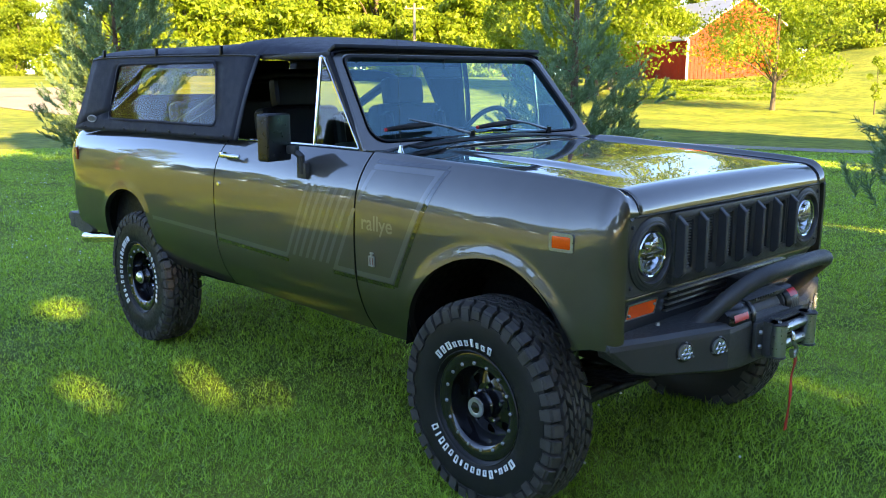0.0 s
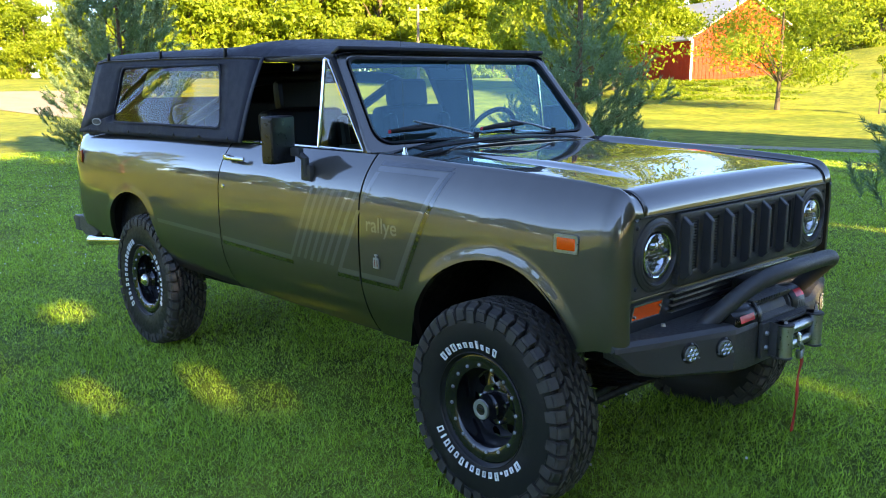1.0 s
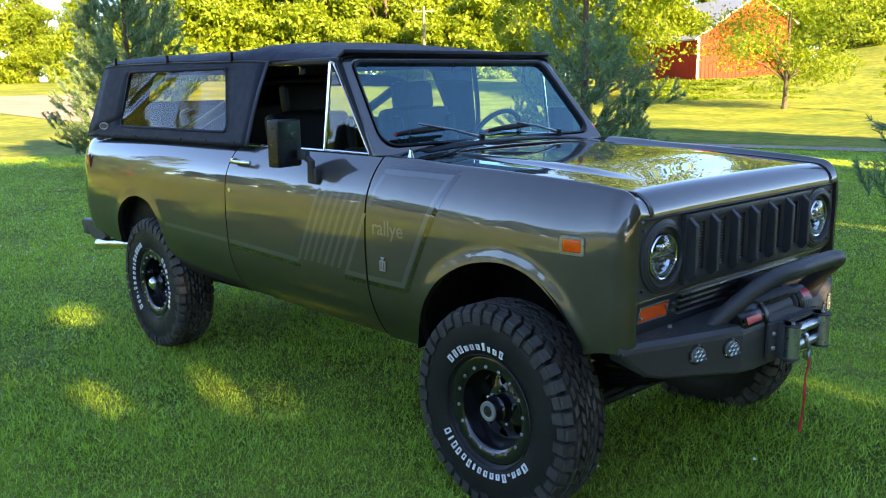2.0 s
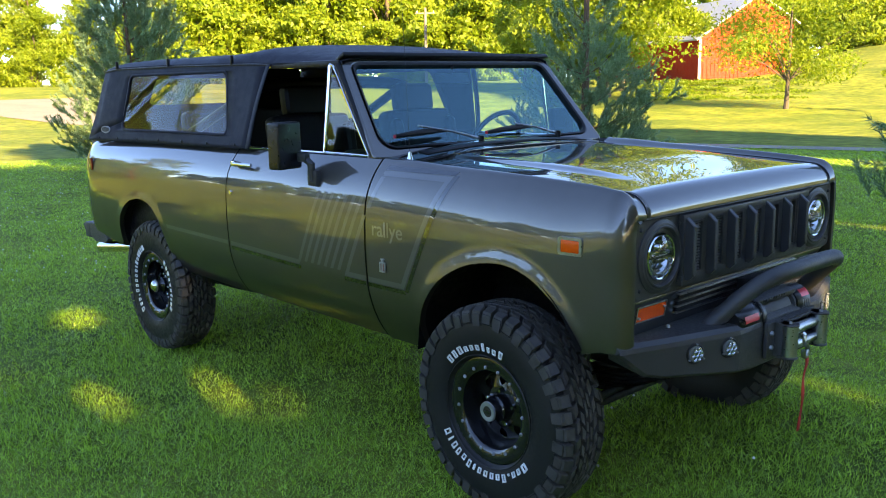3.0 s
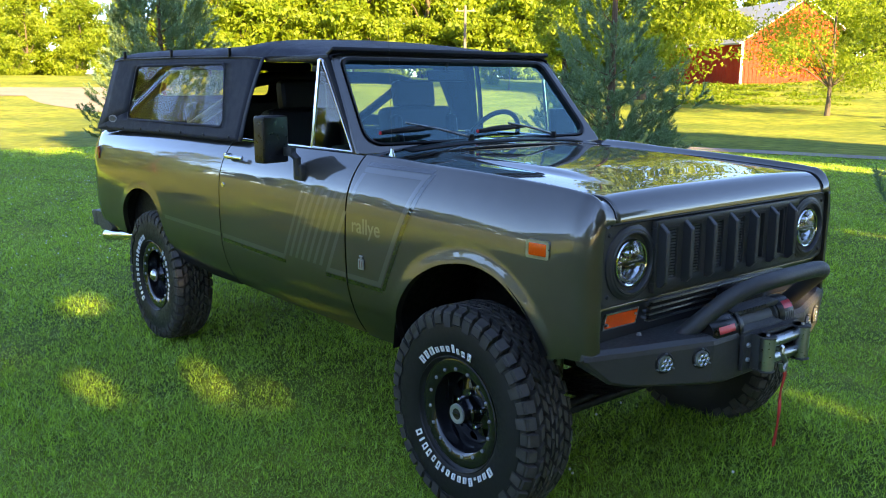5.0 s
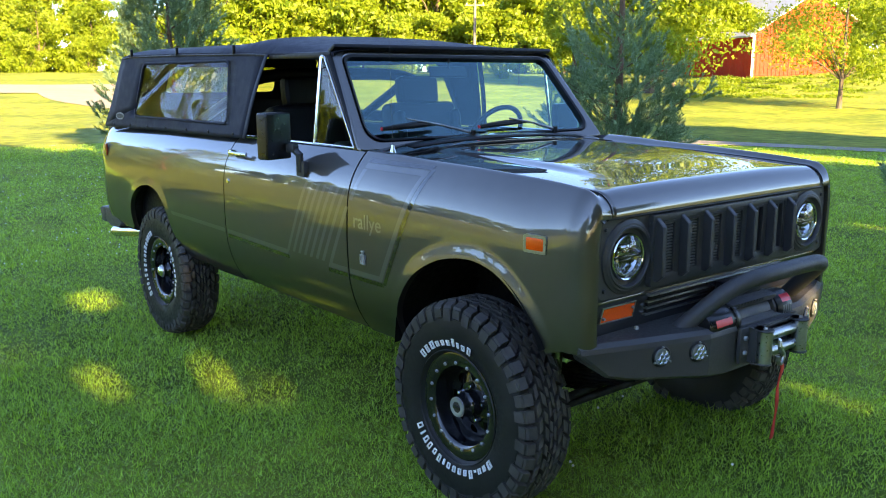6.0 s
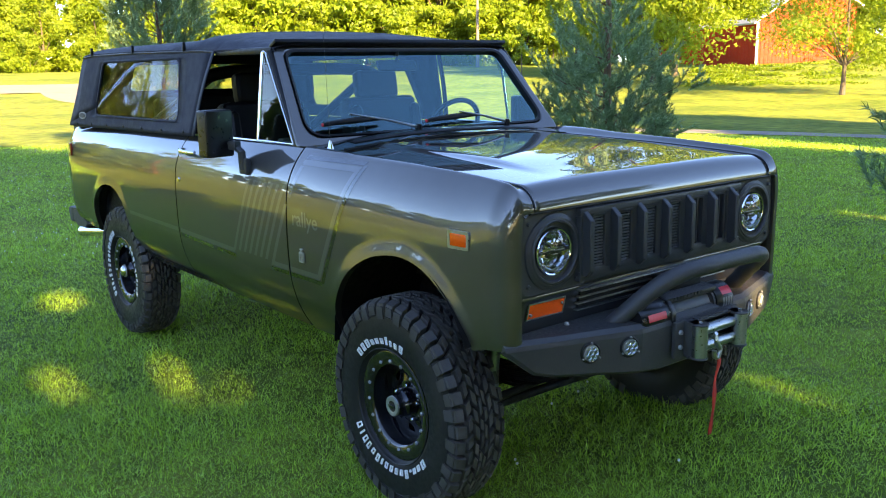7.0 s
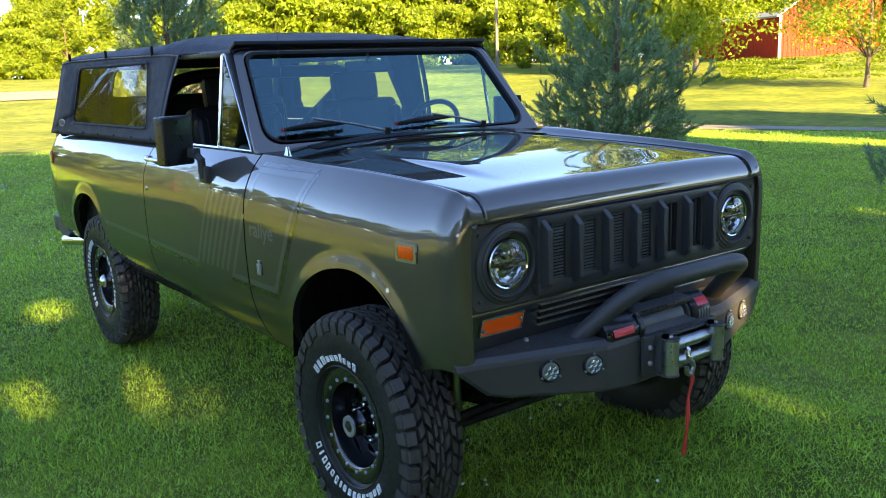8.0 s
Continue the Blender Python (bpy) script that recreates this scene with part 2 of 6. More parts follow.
def thicken(me, t):
    """Gives a sheet its thickness inwards; a black rim paints the shut lines' shade."""
    b = bmesh.new()
    b.from_mesh(me)
    b.normal_update()
    old, edge = b.verts[:], [e for e in b.edges if e.is_boundary]
    faces = b.faces[:]
    inner = {v: b.verts.new(v.co - v.normal * t) for v in old}
    for f in faces:
        k = b.faces.new([inner[v] for v in reversed(f.verts)])
        k.smooth = True
    for e in edge:
        lp = e.link_loops[0]
        p, q = lp.vert, lp.link_loop_next.vert
        k = b.faces.new([q, p, inner[p], inner[q]])
        k.material_index, k.smooth = 1, False
        e.smooth = False
    b.to_mesh(me)
    b.free()
    me.materials.append(SEAL_GAP)
    me.set_sharp_from_angle(angle=radians(42))


def part(name, shape, material, parent, label="", smooth=35.0, solid=0.0, dark_rim=False):
    """Links a shape as ONE mesh under a thing or a part."""
    ob = new(name, shape if isinstance(shape, bpy.types.Mesh) else shape.mesh(name, material, smooth))
    if parent is not None:
        if parent.parent is not None and parent.parent.parent is not None:
            parent = parent.parent
        ob.parent = parent
    if solid:
        if dark_rim:
            thicken(ob.data, solid)
        else:
            md = ob.modifiers.new("thickness", "SOLIDIFY")
            md.thickness, md.offset = solid, -1
    return tagged(ob, label)


def empty(name, m=None):
    ob = new(name)
    ob.empty_display_size = 0.2
    if m is not None:
        ob.matrix_world = m
    return ob


def rounded(corners, r, n=6):
    """A loop of points round a polygon with rounded corners, in the plane."""
    out, k = [], len(corners)
    rs = r if isinstance(r, (list, tuple)) else [r] * k
    for i in range(k):
        p, a, b = Vector(corners[i]), Vector(corners[i - 1]), Vector(corners[(i + 1) % k])
        da, db = (a - p).normalized(), (b - p).normalized()
        s, e = p + da * rs[i], p + db * rs[i]
        out += [(1 - t) ** 2 * s + 2 * t * (1 - t) * p + t * t * e for t in [j / n for j in range(n + 1)]]
    return out


def table(pairs):
    xs, ys = zip(*pairs)
    return lambda x: float(np.interp(x, xs, ys))


def curve_fine(pts, n=8):
    """A smooth line through points (Catmull-Rom)."""
    p = [np.array(q, float) for q in pts]
    p = [2 * p[0] - p[1]] + p + [2 * p[-1] - p[-2]]
    out = []
    for i in range(1, len(p) - 2):
        for t in np.linspace(0, 1, n, endpoint=False):
            a, b, c, d = p[i - 1: i + 3]
            out.append(0.5 * (2 * b + (c - a) * t + (2 * a - 5 * b + 4 * c - d) * t * t + (3 * b - a - 3 * c + d) * t ** 3))
    return np.array(out + [p[-2]])


def flowing(pairs):
    """A table read along a smooth curve through its pairs."""
    xs, ys = curve_fine(pairs, 10).T
    return lambda x: float(np.interp(x, xs, ys))


def smoothstep(a, b, x):
    t = np.clip((x - a) / (b - a), 0, 1)
    return t * t * (3 - 2 * t)


def quads_mesh(name, v, material, per=3):
    """A mesh of loose faces from an array of n * per points."""
    n = len(v) // per
    me = bpy.data.meshes.new(name)
    me.vertices.add(len(v))
    me.vertices.foreach_set("co", np.asarray(v, np.float32).ravel())
    me.loops.add(n * per)
    me.loops.foreach_set("vertex_index", np.arange(n * per, dtype=np.int32))
    me.polygons.add(n)
    me.polygons.foreach_set("loop_start", np.arange(0, n * per, per, dtype=np.int32))
    me.update(calc_edges=True)
    me.materials.append(material)
    return me

# ---------------------------------------------------------------- the truck: x forward from the front axle, y to its left
truck = tagged(empty("pickup_truck"), "lifted pewter grey two-door off-road truck with black soft top", "truck")

def nose_u(x, x0):
    """0 behind x0, growing to 1 at the nose's foremost edge."""
    return min(1.0, max(0.0, (x - x0) / (0.562 - x0)))


belt_line = flowing([(-4.06, 1.318), (-2.9, 1.343), (-1.85, 1.358), (-0.7, 1.368), (-0.3, 1.354), (0.0, 1.346), (0.3, 1.333), (0.6, 1.318)])
seam_line = flowing([(-0.7, 1.345), (-0.3, 1.338), (0.0, 1.332), (0.3, 1.321), (0.6, 1.306)])
girth_line = flowing([(-4.06, 0.90), (-4.03, 0.945), (-3.96, 0.975), (-3.8, 0.99), (-3.0, 1.0), (-1.9, 1.0), (-1.2, 1.003), (-0.7, 0.992), (-0.2, 0.968), (0.2, 0.945), (0.6, 0.918)])


# the nose rolls over a quarter circle from ROLL forwards
ROLL, ROLL_X, ROLL_IN = 0.500, 0.084, 0.076
ROLL_TURNS = (0, 9, 18, 27, 36, 45, 54, 63, 72, 81, 90)
NOSE = [(ROLL + ROLL_X * math.sin(radians(a)), 1 - math.cos(radians(a))) for a in ROLL_TURNS]
dip = table(NOSE)


def belt(x):
    return belt_line(x) - 0.012 * nose_u(x, 0.36) ** 2.0


def seam_z(x):
    return seam_line(min(x, ROLL)) - ROLL_IN * dip(x)


def girth(x):
    return girth_line(x) - 0.016 * nose_u(x, 0.30) ** 2.0


def seam_in(x):
    """How the bonnet's seam draws in towards the nose."""
    return 1 - 0.010 * nose_u(min(x, ROLL), 0.20) ** 2


def flank(v):
    """The half width of the body by height: 0 at the sill, 1 at the belt."""
    return 0.896 - (0.088 * ((v - 0.6) / 0.4) ** 3.2 if v > 0.6 else 0.091 * ((0.6 - v) / 0.6) ** 4)


SILL = 0.575
ARCH_F = [(-0.42, 0.575), (-0.414, 0.62), (-0.398, 0.72), (-0.341, 0.822), (-0.255, 0.917), (-0.141, 0.985), (-0.033, 1.018), (0.084, 1.028), (0.196, 1.002), (0.286, 0.946), (0.35, 0.884), (0.403, 0.806), (0.428, 0.755)]
ARCH_R = [(-3.47, 0.63), (-3.445, 0.712), (-3.385, 0.85), (-3.25, 0.949), (-3.078, 0.991), (-2.909, 0.972), (-2.802, 0.897), (-2.752, 0.817), (-2.71, 0.72), (-2.67, 0.575)]


FINE_F, FINE_R = curve_fine(ARCH_F), curve_fine(ARCH_R)
low_f = table([(-0.421, SILL)] + [(float(a), float(b)) for a, b in FINE_F] + [(0.429, 0.755), (0.5, 0.775), (0.575, 0.80)])
low_r = table([(-4.06, 0.675), (-3.471, 0.63)] + [(float(a), float(b)) for a, b in FINE_R] + [(-2.66, SILL)])


def flank_y(x, z):
    """How far out the body's side stands: a barrel section that narrows to nose and tail, with rolled lips round the arches."""
    v = (z - SILL) / (belt(x) - SILL)
    y = flank(min(max(v, 0), 1)) * girth(x) + 0.034 * nose_u(x, 0.30) ** 2 * float(smoothstep(0.62, 1.0, v))
    for fine, deep in ((FINE_F, 0.011), (FINE_R, 0.005)):
        d = np.hypot(fine[:, 0] - x, fine[:, 1] - z).min()
        if d < 0.062 and z > 0.66:
            y += deep * float(smoothstep(0.062, 0.0, d)) * float(smoothstep(0.66, 0.95, z))
    return y


CROWN = (0.1, 0.2, 0.3, 0.4, 0.5, 0.6, 0.7, 0.8, 0.9, 1.0)


def side_panel(x0, x1, low, extra=(), seam=False, n=30, step=0.035):
    """A pressed panel of the body's right side from its lower edge to the belt, or on over the crown to the bonnet's seam."""
    xs = sorted({round(float(x), 4) for x in [*np.linspace(x0, x1, max(4, int(abs(x1 - x0) / step))), *[e for e in extra if x0 < e < x1]]})
    rows = []
    for x in xs:
        lo, hi = low(x), belt(x)
        ts = [lo + (hi - lo) * (1 - (1 - i / n) ** 1.25) for i in range(n + 1)]
        row = [(x, -flank_y(x, z) + 0.03, z) for z in ts[:1]] + [(x, -flank_y(x, z), z) for z in ts]
        if seam:
            y0, z0, z1 = flank_y(x, hi), hi, seam_z(x)
            ys = 0.69 * seam_in(x)
            # the crown leaves the flank along its slope and lies flat at the seam
            for k in CROWN:
                h0, h1, m0, m1 = 1 - 3 * k * k + 2 * k ** 3, 3 * k * k - 2 * k ** 3, k - 2 * k * k + k ** 3, k ** 3 - k * k
                row.append((x, -(h0 * y0 + h1 * ys - 0.085 * m0 - 0.13 * m1), h0 * z0 + h1 * z1 + 0.085 * m0 - 0.012 * m1))
            row.append((x, -ys + 0.001, z1 - 0.03))
        rows.append(row)
    if seam:
        # the front edge rolls inwards all round to the grille
        last = [Vector(p) for p in rows[-1]]
        inner, top = [], seam_z(x1) - ROLL_IN
        for p in last:
            z = min(p.z, top)
            inner.append(Vector((p.x, -min(abs(p.y), flank_y(x1, z) - ROLL_IN), z)))
        step_in = [q - p for p, q in zip(last, inner)]
        for turn in ROLL_TURNS[1:]:
            c, s = math.cos(radians(turn)), math.sin(radians(turn))
            rows.append([tuple(p + d * (1 - c) + Vector((ROLL_X * s, 0, 0))) for p, d in zip(last, step_in)])
        rows.append([tuple(p + d * 1.06 + Vector((ROLL_X - 0.001, 0, 0))) for p, d in zip(last, step_in)])
        rows.append([tuple(p + d * 1.07 + Vector((ROLL_X - 0.045, 0, 0))) for p, d in zip(last, step_in)])
    return Shape().sheet(rows)


EDGE_F, EDGE_R = [float(a) for a, _ in FINE_F], [float(a) for a, _ in FINE_R]
DOOR0, DOOR1 = -1.925, -0.715
door_bow = table([(0.575, 0.045), (0.65, 0.03), (0.80, 0.004), (1.0, -0.004), (1.2, 0.004), (1.37, 0.03)])


def bowed(shape, at, strength=1.0):
    """Bends the panel's end near x = at to the line of the door gap."""
    s = Shape()
    return s.add([(x + strength * door_bow(z) * max(0.0, 1 - abs(x - at) / 0.28), y, z) for x, y, z in shape.v], shape.f)


quarter = bowed(side_panel(-4.06, DOOR0 - 0.0045, low_r, EDGE_R), DOOR0)
door_skin = bowed(bowed(side_panel(DOOR0 + 0.0045, DOOR1 - 0.005, lambda x: SILL + 0.012), DOOR0), DOOR1)
fender = bowed(side_panel(DOOR1 + 0.005, ROLL, low_f, EDGE_F + [0.44, 0.455, 0.47, 0.485], seam=True, step=0.03), DOOR1)


def decal(loop, off=0.0010):
    """A thin film on the body's side: a loop in x and z laid on the skin."""
    s, n = Shape(), len(loop)
    # strips between the first half of the loop and the second, subdivided so that the film follows the curve
    (a, b, c, d) = [np.array(p, float) for p in loop]
    k = max(2, int(np.linalg.norm(b - a) / 0.03))
    rows = []
    for i in range(k + 1):
        p, q = a + (b - a) * i / k, d + (c - d) * i / k
        m = max(1, int(np.linalg.norm(q - p) / 0.03))
        rows.append([(*(p + (q - p) * j / m),) for j in range(m + 1)])
    w = max(len(r) for r in rows)
    rows = [[tuple(np.array(r[0]) + (np.array(r[-1]) - np.array(r[0])) * j / (w - 1)) for j in range(w)] if w > 1 else r for r in rows]
    return s.sheet([[(x, -flank_y(x, z) - off, z) for x, z in r] for r in rows])


def side_parts(sgn):
    """The panels of one side; the left side is the right one mirrored."""
    put = (lambda s: s) if sgn < 0 else (lambda s: s.mirrored())
    q = part("quarter_panel", put(quarter), PAINT, truck, solid=0.02, dark_rim=True)
    mk = put(Shape().box((-3.84, -flank_y(-3.84, 1.165) - 0.006, 1.165), (0.045, 0.014, 0.085), bevel=0.004))
    part("side_marker", mk, RED_LENS, q, "dark red rectangular side marker")
    door = part("door", put(door_skin), PAINT, truck, "pewter grey door with open window", solid=0.02, dark_rim=True)
    # handle: pull bar, push button and base
    h = Shape().tube([(-1.83, -0.880, 1.287), (-1.80, -0.905, 1.290), (-1.70, -0.905, 1.290), (-1.665, -0.884, 1.287)], 0.011, 10)
    h.box((-1.83, -0.882, 1.287), (0.05, 0.03, 0.03), bevel=0.008)
    part("door_handle", put(h), CHROME, door, "chrome door handle")
    lock = Shape().spin([(0.0, -0.006), (0.011, -0.006), (0.013, 0.0), (0.013, 0.012)], 16, pose(-1.872, -flank_y(-1.872, 1.134), 1.134))
    part("lock_cylinder", put(lock), CHROME, door)
    part("inner_panel", put(Shape().box((-1.32, -0.80, 0.97), (1.16, 0.03, 0.74), bevel=0.01)), SEAT, door, "black inner door card")
    part("belt_moulding", put(Shape().tube([(-1.86, -0.792, 1.364), (-1.3, -0.790, 1.369), (-0.80, -0.786, 1.372)], 0.010, 8)), CHROME, door, "thin bright belt moulding")
    # quarter light: bright frame and fixed pane
    a, b, c = (-1.148, -0.735, 1.775), (-1.135, -0.792, 1.375), (-0.80, -0.790, 1.375)
    fr = Shape().tube([a, b], 0.0085, 8).tube([b, c], 0.0065, 8).tube([(-1.125, -0.733, 1.772), c], 0.0055, 8).tube([a, (-1.125, -0.733, 1.772)], 0.008, 8)
    part("pillar_seal", put(Shape().tube([(-1.105, -0.722, 1.775), (-0.775, -0.780, 1.372)], 0.014, 8)), SEAL_GAP, door)
    vw = part("vent_window", put(fr), CHROME, door, "bright-framed fixed quarter light")
    part("pane", put(Shape().pane([(-1.140, -0.736, 1.765), (-1.128, -0.790, 1.38), (-0.815, -0.789, 1.38)])), VENT_GLASS, vw)
    # mirror
    mh = Shape().box((-1.195, -0.972, 1.415), (0.075, 0.150, 0.215), (0, 0, 12), 0.016, 3)
    mirror = part("wing_mirror", put(mh), SATIN_BLACK, truck, "square black door mirror on an arm")
    part("mirror_pane", put(Shape().box((-1.234, -0.981, 1.415), (0.004, 0.125, 0.185), (0, 0, 12), 0.001, 1)), MIRROR, mirror)
    arm = Shape().tube([(-1.155, -0.915, 1.36), (-1.13, -0.905, 1.352), (-1.10, -0.895, 1.33), (-1.10, -0.893, 1.25)], [0.014, 0.017, 0.018, 0.018], 10)
    arm.box((-1.10, -0.882, 1.265), (0.075, 0.03, 0.075), bevel=0.01).box((-1.14, -0.91, 1.36), (0.05, 0.04, 0.04), (0, 0, 20), 0.008)
    part("arm", put(arm), BLACK_TRIM, mirror)
    # fender with its marker, emblem and wheel house
    fe = part("front_fender", put(fender), PAINT, truck, "pewter grey front fender with rolled arch lip", solid=0.012, dark_rim=True)
    y = flank_y(0.38, 1.13)
    tilt = 8
    mk = Shape().ring([Vector((0.38, -y - 0.008, 1.133)) + pose(0, 0, 0, 0, 0, tilt) @ Vector((p[0], 0, p[1])) for p in rounded([(-0.048, -0.032), (0.048, -0.032), (0.048, 0.032), (-0.048, 0.032)], 0.01, 3)],
                      [Vector((0.38, -y - 0.008, 1.133)) + pose(0, 0, 0, 0, 0, tilt) @ Vector((p[0], 0, p[1])) for p in rounded([(-0.037, -0.022), (0.037, -0.022), (0.037, 0.022), (-0.037, 0.022)], 0.006, 3)], (0, 0.02, 0))
    sm = part("side_marker", put(mk), ZINC, fe, "amber side marker in a bright surround")
    part("lens", put(Shape().box((0.38, -y - 0.003, 1.133), (0.074, 0.012, 0.044), (0, 0, tilt), 0.004)), AMBER, sm)
    ye = flank_y(-0.6, 0.925)
    em = Shape()
    for w, hh, dx, dz in ((0.007, 0.042, -0.015, 0), (0.007, 0.042, 0.015, 0), (0.037, 0.006, 0, -0.019), (0.037, 0.006, 0, 0.019), (0.009, 0.058, 0, 0.006), (0.022, 0.005, 0, 0.035)):
        em.box((-0.6 + dx, -ye - 0.004, 0.92 + dz), (w, 0.008, hh), bevel=0.0015, seg=1)
    e = part("emblem", put(em), SILVER, fe, "small bright emblem with a red field")
    part("emblem_field", put(Shape().box((-0.6, -ye - 0.002, 0.92), (0.026, 0.004, 0.034), bevel=0.001, seg=1)), RED_LENS, e)
    for fine, name, host in ((FINE_F, "wheel_house", fe), (FINE_R, "wheel_house", q)):
        rows = [[(float(a), -0.855, float(b) + 0.012), (float(a), -0.62, float(b) + 0.03), (float(a), -0.42, float(b) + 0.03)] for a, b in fine]
        house = Shape().sheet(rows)
        loop = [(float(a), -0.42, float(b) + 0.03) for a, b in fine]
        house.prism(loop, (0, 0.01, 0))
        part(name, put(house), UNDER, host, "black inner wheel house")
    # stripe films
    films, dark = [], []
    for i in range(7):
        x = -1.243 + i * 0.0525
        films.append([(x, 0.862), (x + 0.023, 0.862), (x + 0.204, 1.212), (x + 0.181, 1.212)])
    x8 = -0.875
    films += [[(-1.90, 0.848), (-1.240, 0.842), (-1.219, 0.864), (-1.90, 0.870)],
              [(x8, 0.842), (x8 + 0.024, 0.842), (x8 + 0.170, 1.135), (x8 + 0.146, 1.135)],
              [(x8, 0.842), (-0.722, 0.842), (-0.722, 0.864), (x8 + 0.01, 0.864)],
              [(-0.706, 0.842), (-0.478, 0.842), (-0.490, 0.864), (-0.706, 0.864)],
              [(-0.500, 0.842), (-0.474, 0.842), (-0.236, 1.325), (-0.262, 1.325)],
              [(-0.704, 1.165), (-0.680, 1.165), (-0.607, 1.325), (-0.633, 1.325)],
              [(-0.633, 1.306), (-0.262, 1.304), (-0.254, 1.325), (-0.623, 1.327)]]
    dark += [[(-1.90, 0.826), (-1.225, 0.820), (-1.225, 0.838), (-1.90, 0.845)],
             [(x8, 0.820), (-0.722, 0.820), (-0.722, 0.838), (x8, 0.838)],
             [(-0.706, 0.820), (-0.462, 0.820), (-0.470, 0.838), (-0.706, 0.838)],
             [(-0.470, 0.830), (-0.446, 0.830), (-0.206, 1.330), (-0.230, 1.330)],
             [(-0.633, 1.330), (-0.23, 1.330), (-0.215, 1.345), (-0.62, 1.348)]]
    for k, (loops, m) in enumerate(((films, STRIPE), (dark, STRIPE_DARK))):
        for lp in loops:
            part("stripe", put(decal(lp)), m, door if lp[1][0] < -0.7 else fe, "tonal grey stripe film" if k == 0 else "dark shadow stripe film", smooth=60)
    ql = decal([(-2.68, 0.850), (-1.935, 0.848), (-1.935, 0.870), (-2.69, 0.872)])
    part("stripe", put(ql), STRIPE, q, "tonal grey stripe film", smooth=60)
    return fe


fe_right = side_parts(-1)
fe_left = side_parts(1)

# lettering on both fenders
for sgn, fe in ((-1, fe_right), (1, fe_left)):
    cu = bpy.data.curves.new("lettering", "FONT")
    cu.body, cu.size, cu.extrude, cu.offset, cu.align_x = "rallye", 0.092, 0.0, 0.0010, "CENTER"
    cu.materials.append(LETTER)
    tx = new("lettering", cu)
    dg = bpy.context.evaluated_depsgraph_get()
    me = bpy.data.meshes.new_from_object(tx.evaluated_get(dg))
    bpy.data.objects.remove(tx)
    tilt = 4.0
    ym = flank_y(-0.57, 1.05) + 0.004
    me.transform((pose(-0.57, -ym, 1.052, 87, 0, 3.0) if sgn < 0 else pose(-0.57, ym, 1.052, 87, 0, 177)))
    for v in me.vertices:
        v.co.y = sgn * (flank_y(v.co.x, v.co.z) + 0.0022)
    part("lettering", me, LETTER, fe, "tonal grey lettering")

# bonnet: a crowned sheet with a raised middle whose nose rolls down to the grille
hood = Shape()
rows = []
nose = NOSE + [(0.572, 1.03)]
for x, fall in [(x, 0.0) for x in np.linspace(-0.60, 0.48, 32)] + nose:
    row = []
    for y in np.linspace(-0.685, 0.685, 61):
        a = abs(y) / 0.685
        z = seam_line(x) + 0.002 + 0.020 * (1 - a ** 4) * (1 - 0.45 * float(smoothstep(0.05, 0.55, x)))
        z += 0.012 * float(smoothstep(0.50, 0.462, abs(y))) * float(smoothstep(0.46, 0.05, x))
        row.append((x, y * seam_in(x), z + (seam_line(ROLL) - ROLL_IN - z) * fall))
    rows.append(row)
hood.sheet(rows)
part("hood", hood, PAINT, truck, "pewter grey bonnet with raised centre", smooth=50, solid=0.012)
# black strip painting the shaded gap between bonnet and grille
lip_z = seam_line(ROLL) - ROLL_IN - 0.006
part("hood_gap_shade", Shape().tube([(0.577, -0.70, lip_z), (0.578, 0.0, lip_z), (0.577, 0.70, lip_z)], 0.0065, 8), SEAL_GAP, truck, "black strip for the shaded gap under the bonnet's lip")

# black strips painting the shade in the bonnet's side gaps
for k in (-1, 1):
    xs = [float(x) for x in np.linspace(-0.60, 0.48, 36)] + [x for x, _ in NOSE[:-1]]
    part("hood_gap_shade", Shape().tube([(x - 0.002, k * 0.6885 * seam_in(x), seam_z(x) + 0.0005) for x in xs], 0.0050, 6), SEAL_GAP, truck, "black strip for the shade in the bonnet's shut line")

# cowl and air intake between bonnet and windscreen
cowl = Shape()
rows = []
for x, dz in ((-0.603, -0.03), (-0.604, 0.0), (-0.66, 0.006), (-0.72, 0.012), (-0.79, 0.020), (-0.84, 0.022)):
    rows.append([(x, y, 1.345 + dz + 0.045 * (1 - (abs(y) / 0.76) ** 2.2)) for y in np.linspace(-0.765, 0.765, 41)])
cowl.sheet(rows)
cw = part("cowl", cowl, STRIPE_DARK, truck, smooth=50, solid=0.01)
vent = Shape().sheet([[(x, y, 1.345 + dz + 0.045 * (1 - (abs(y) / 0.76) ** 2.2)) for y in np.linspace(-0.56, 0.56, 31)] for x, dz in ((-0.665, 0.0105), (-0.735, 0.0175))])
part("intake_grille", vent, SEAL_GAP, cw, "black air intake mesh", smooth=60, solid=0.003)

# windscreen frame, seal, glass
def ws(y, v):
    """A point on the windscreen's plane: v metres up its slope from the foot."""
    return Vector((-0.745 - v * 0.632, y, 1.365 + v * 0.775))


def ws_loop(half0, v0, half1, v1, r, n=8):
    return [ws(*p) for p in rounded([(-half0, v0), (half0, v0), (half1, v1), (-half1, v1)], r, n)]


back = Vector((-0.775, 0, -0.632)) * 0.05
outer, inner = ws_loop(0.800, 0.0, 0.708, 0.572, [0.03, 0.03, 0.06, 0.06]), ws_loop(0.732, 0.045, 0.664, 0.540, [0.11, 0.11, 0.06, 0.06])
wf = part("windscreen_frame", Shape().ring(outer, inner, back), PAINT, truck, "pewter grey windscreen frame", smooth=40)
md = wf.modifiers.new("edge", "BEVEL")
md.width, md.segments, md.limit_method = 0.012, 3, "ANGLE"
sl = ws_loop(0.719, 0.058, 0.652, 0.528, [0.10, 0.10, 0.05, 0.05])
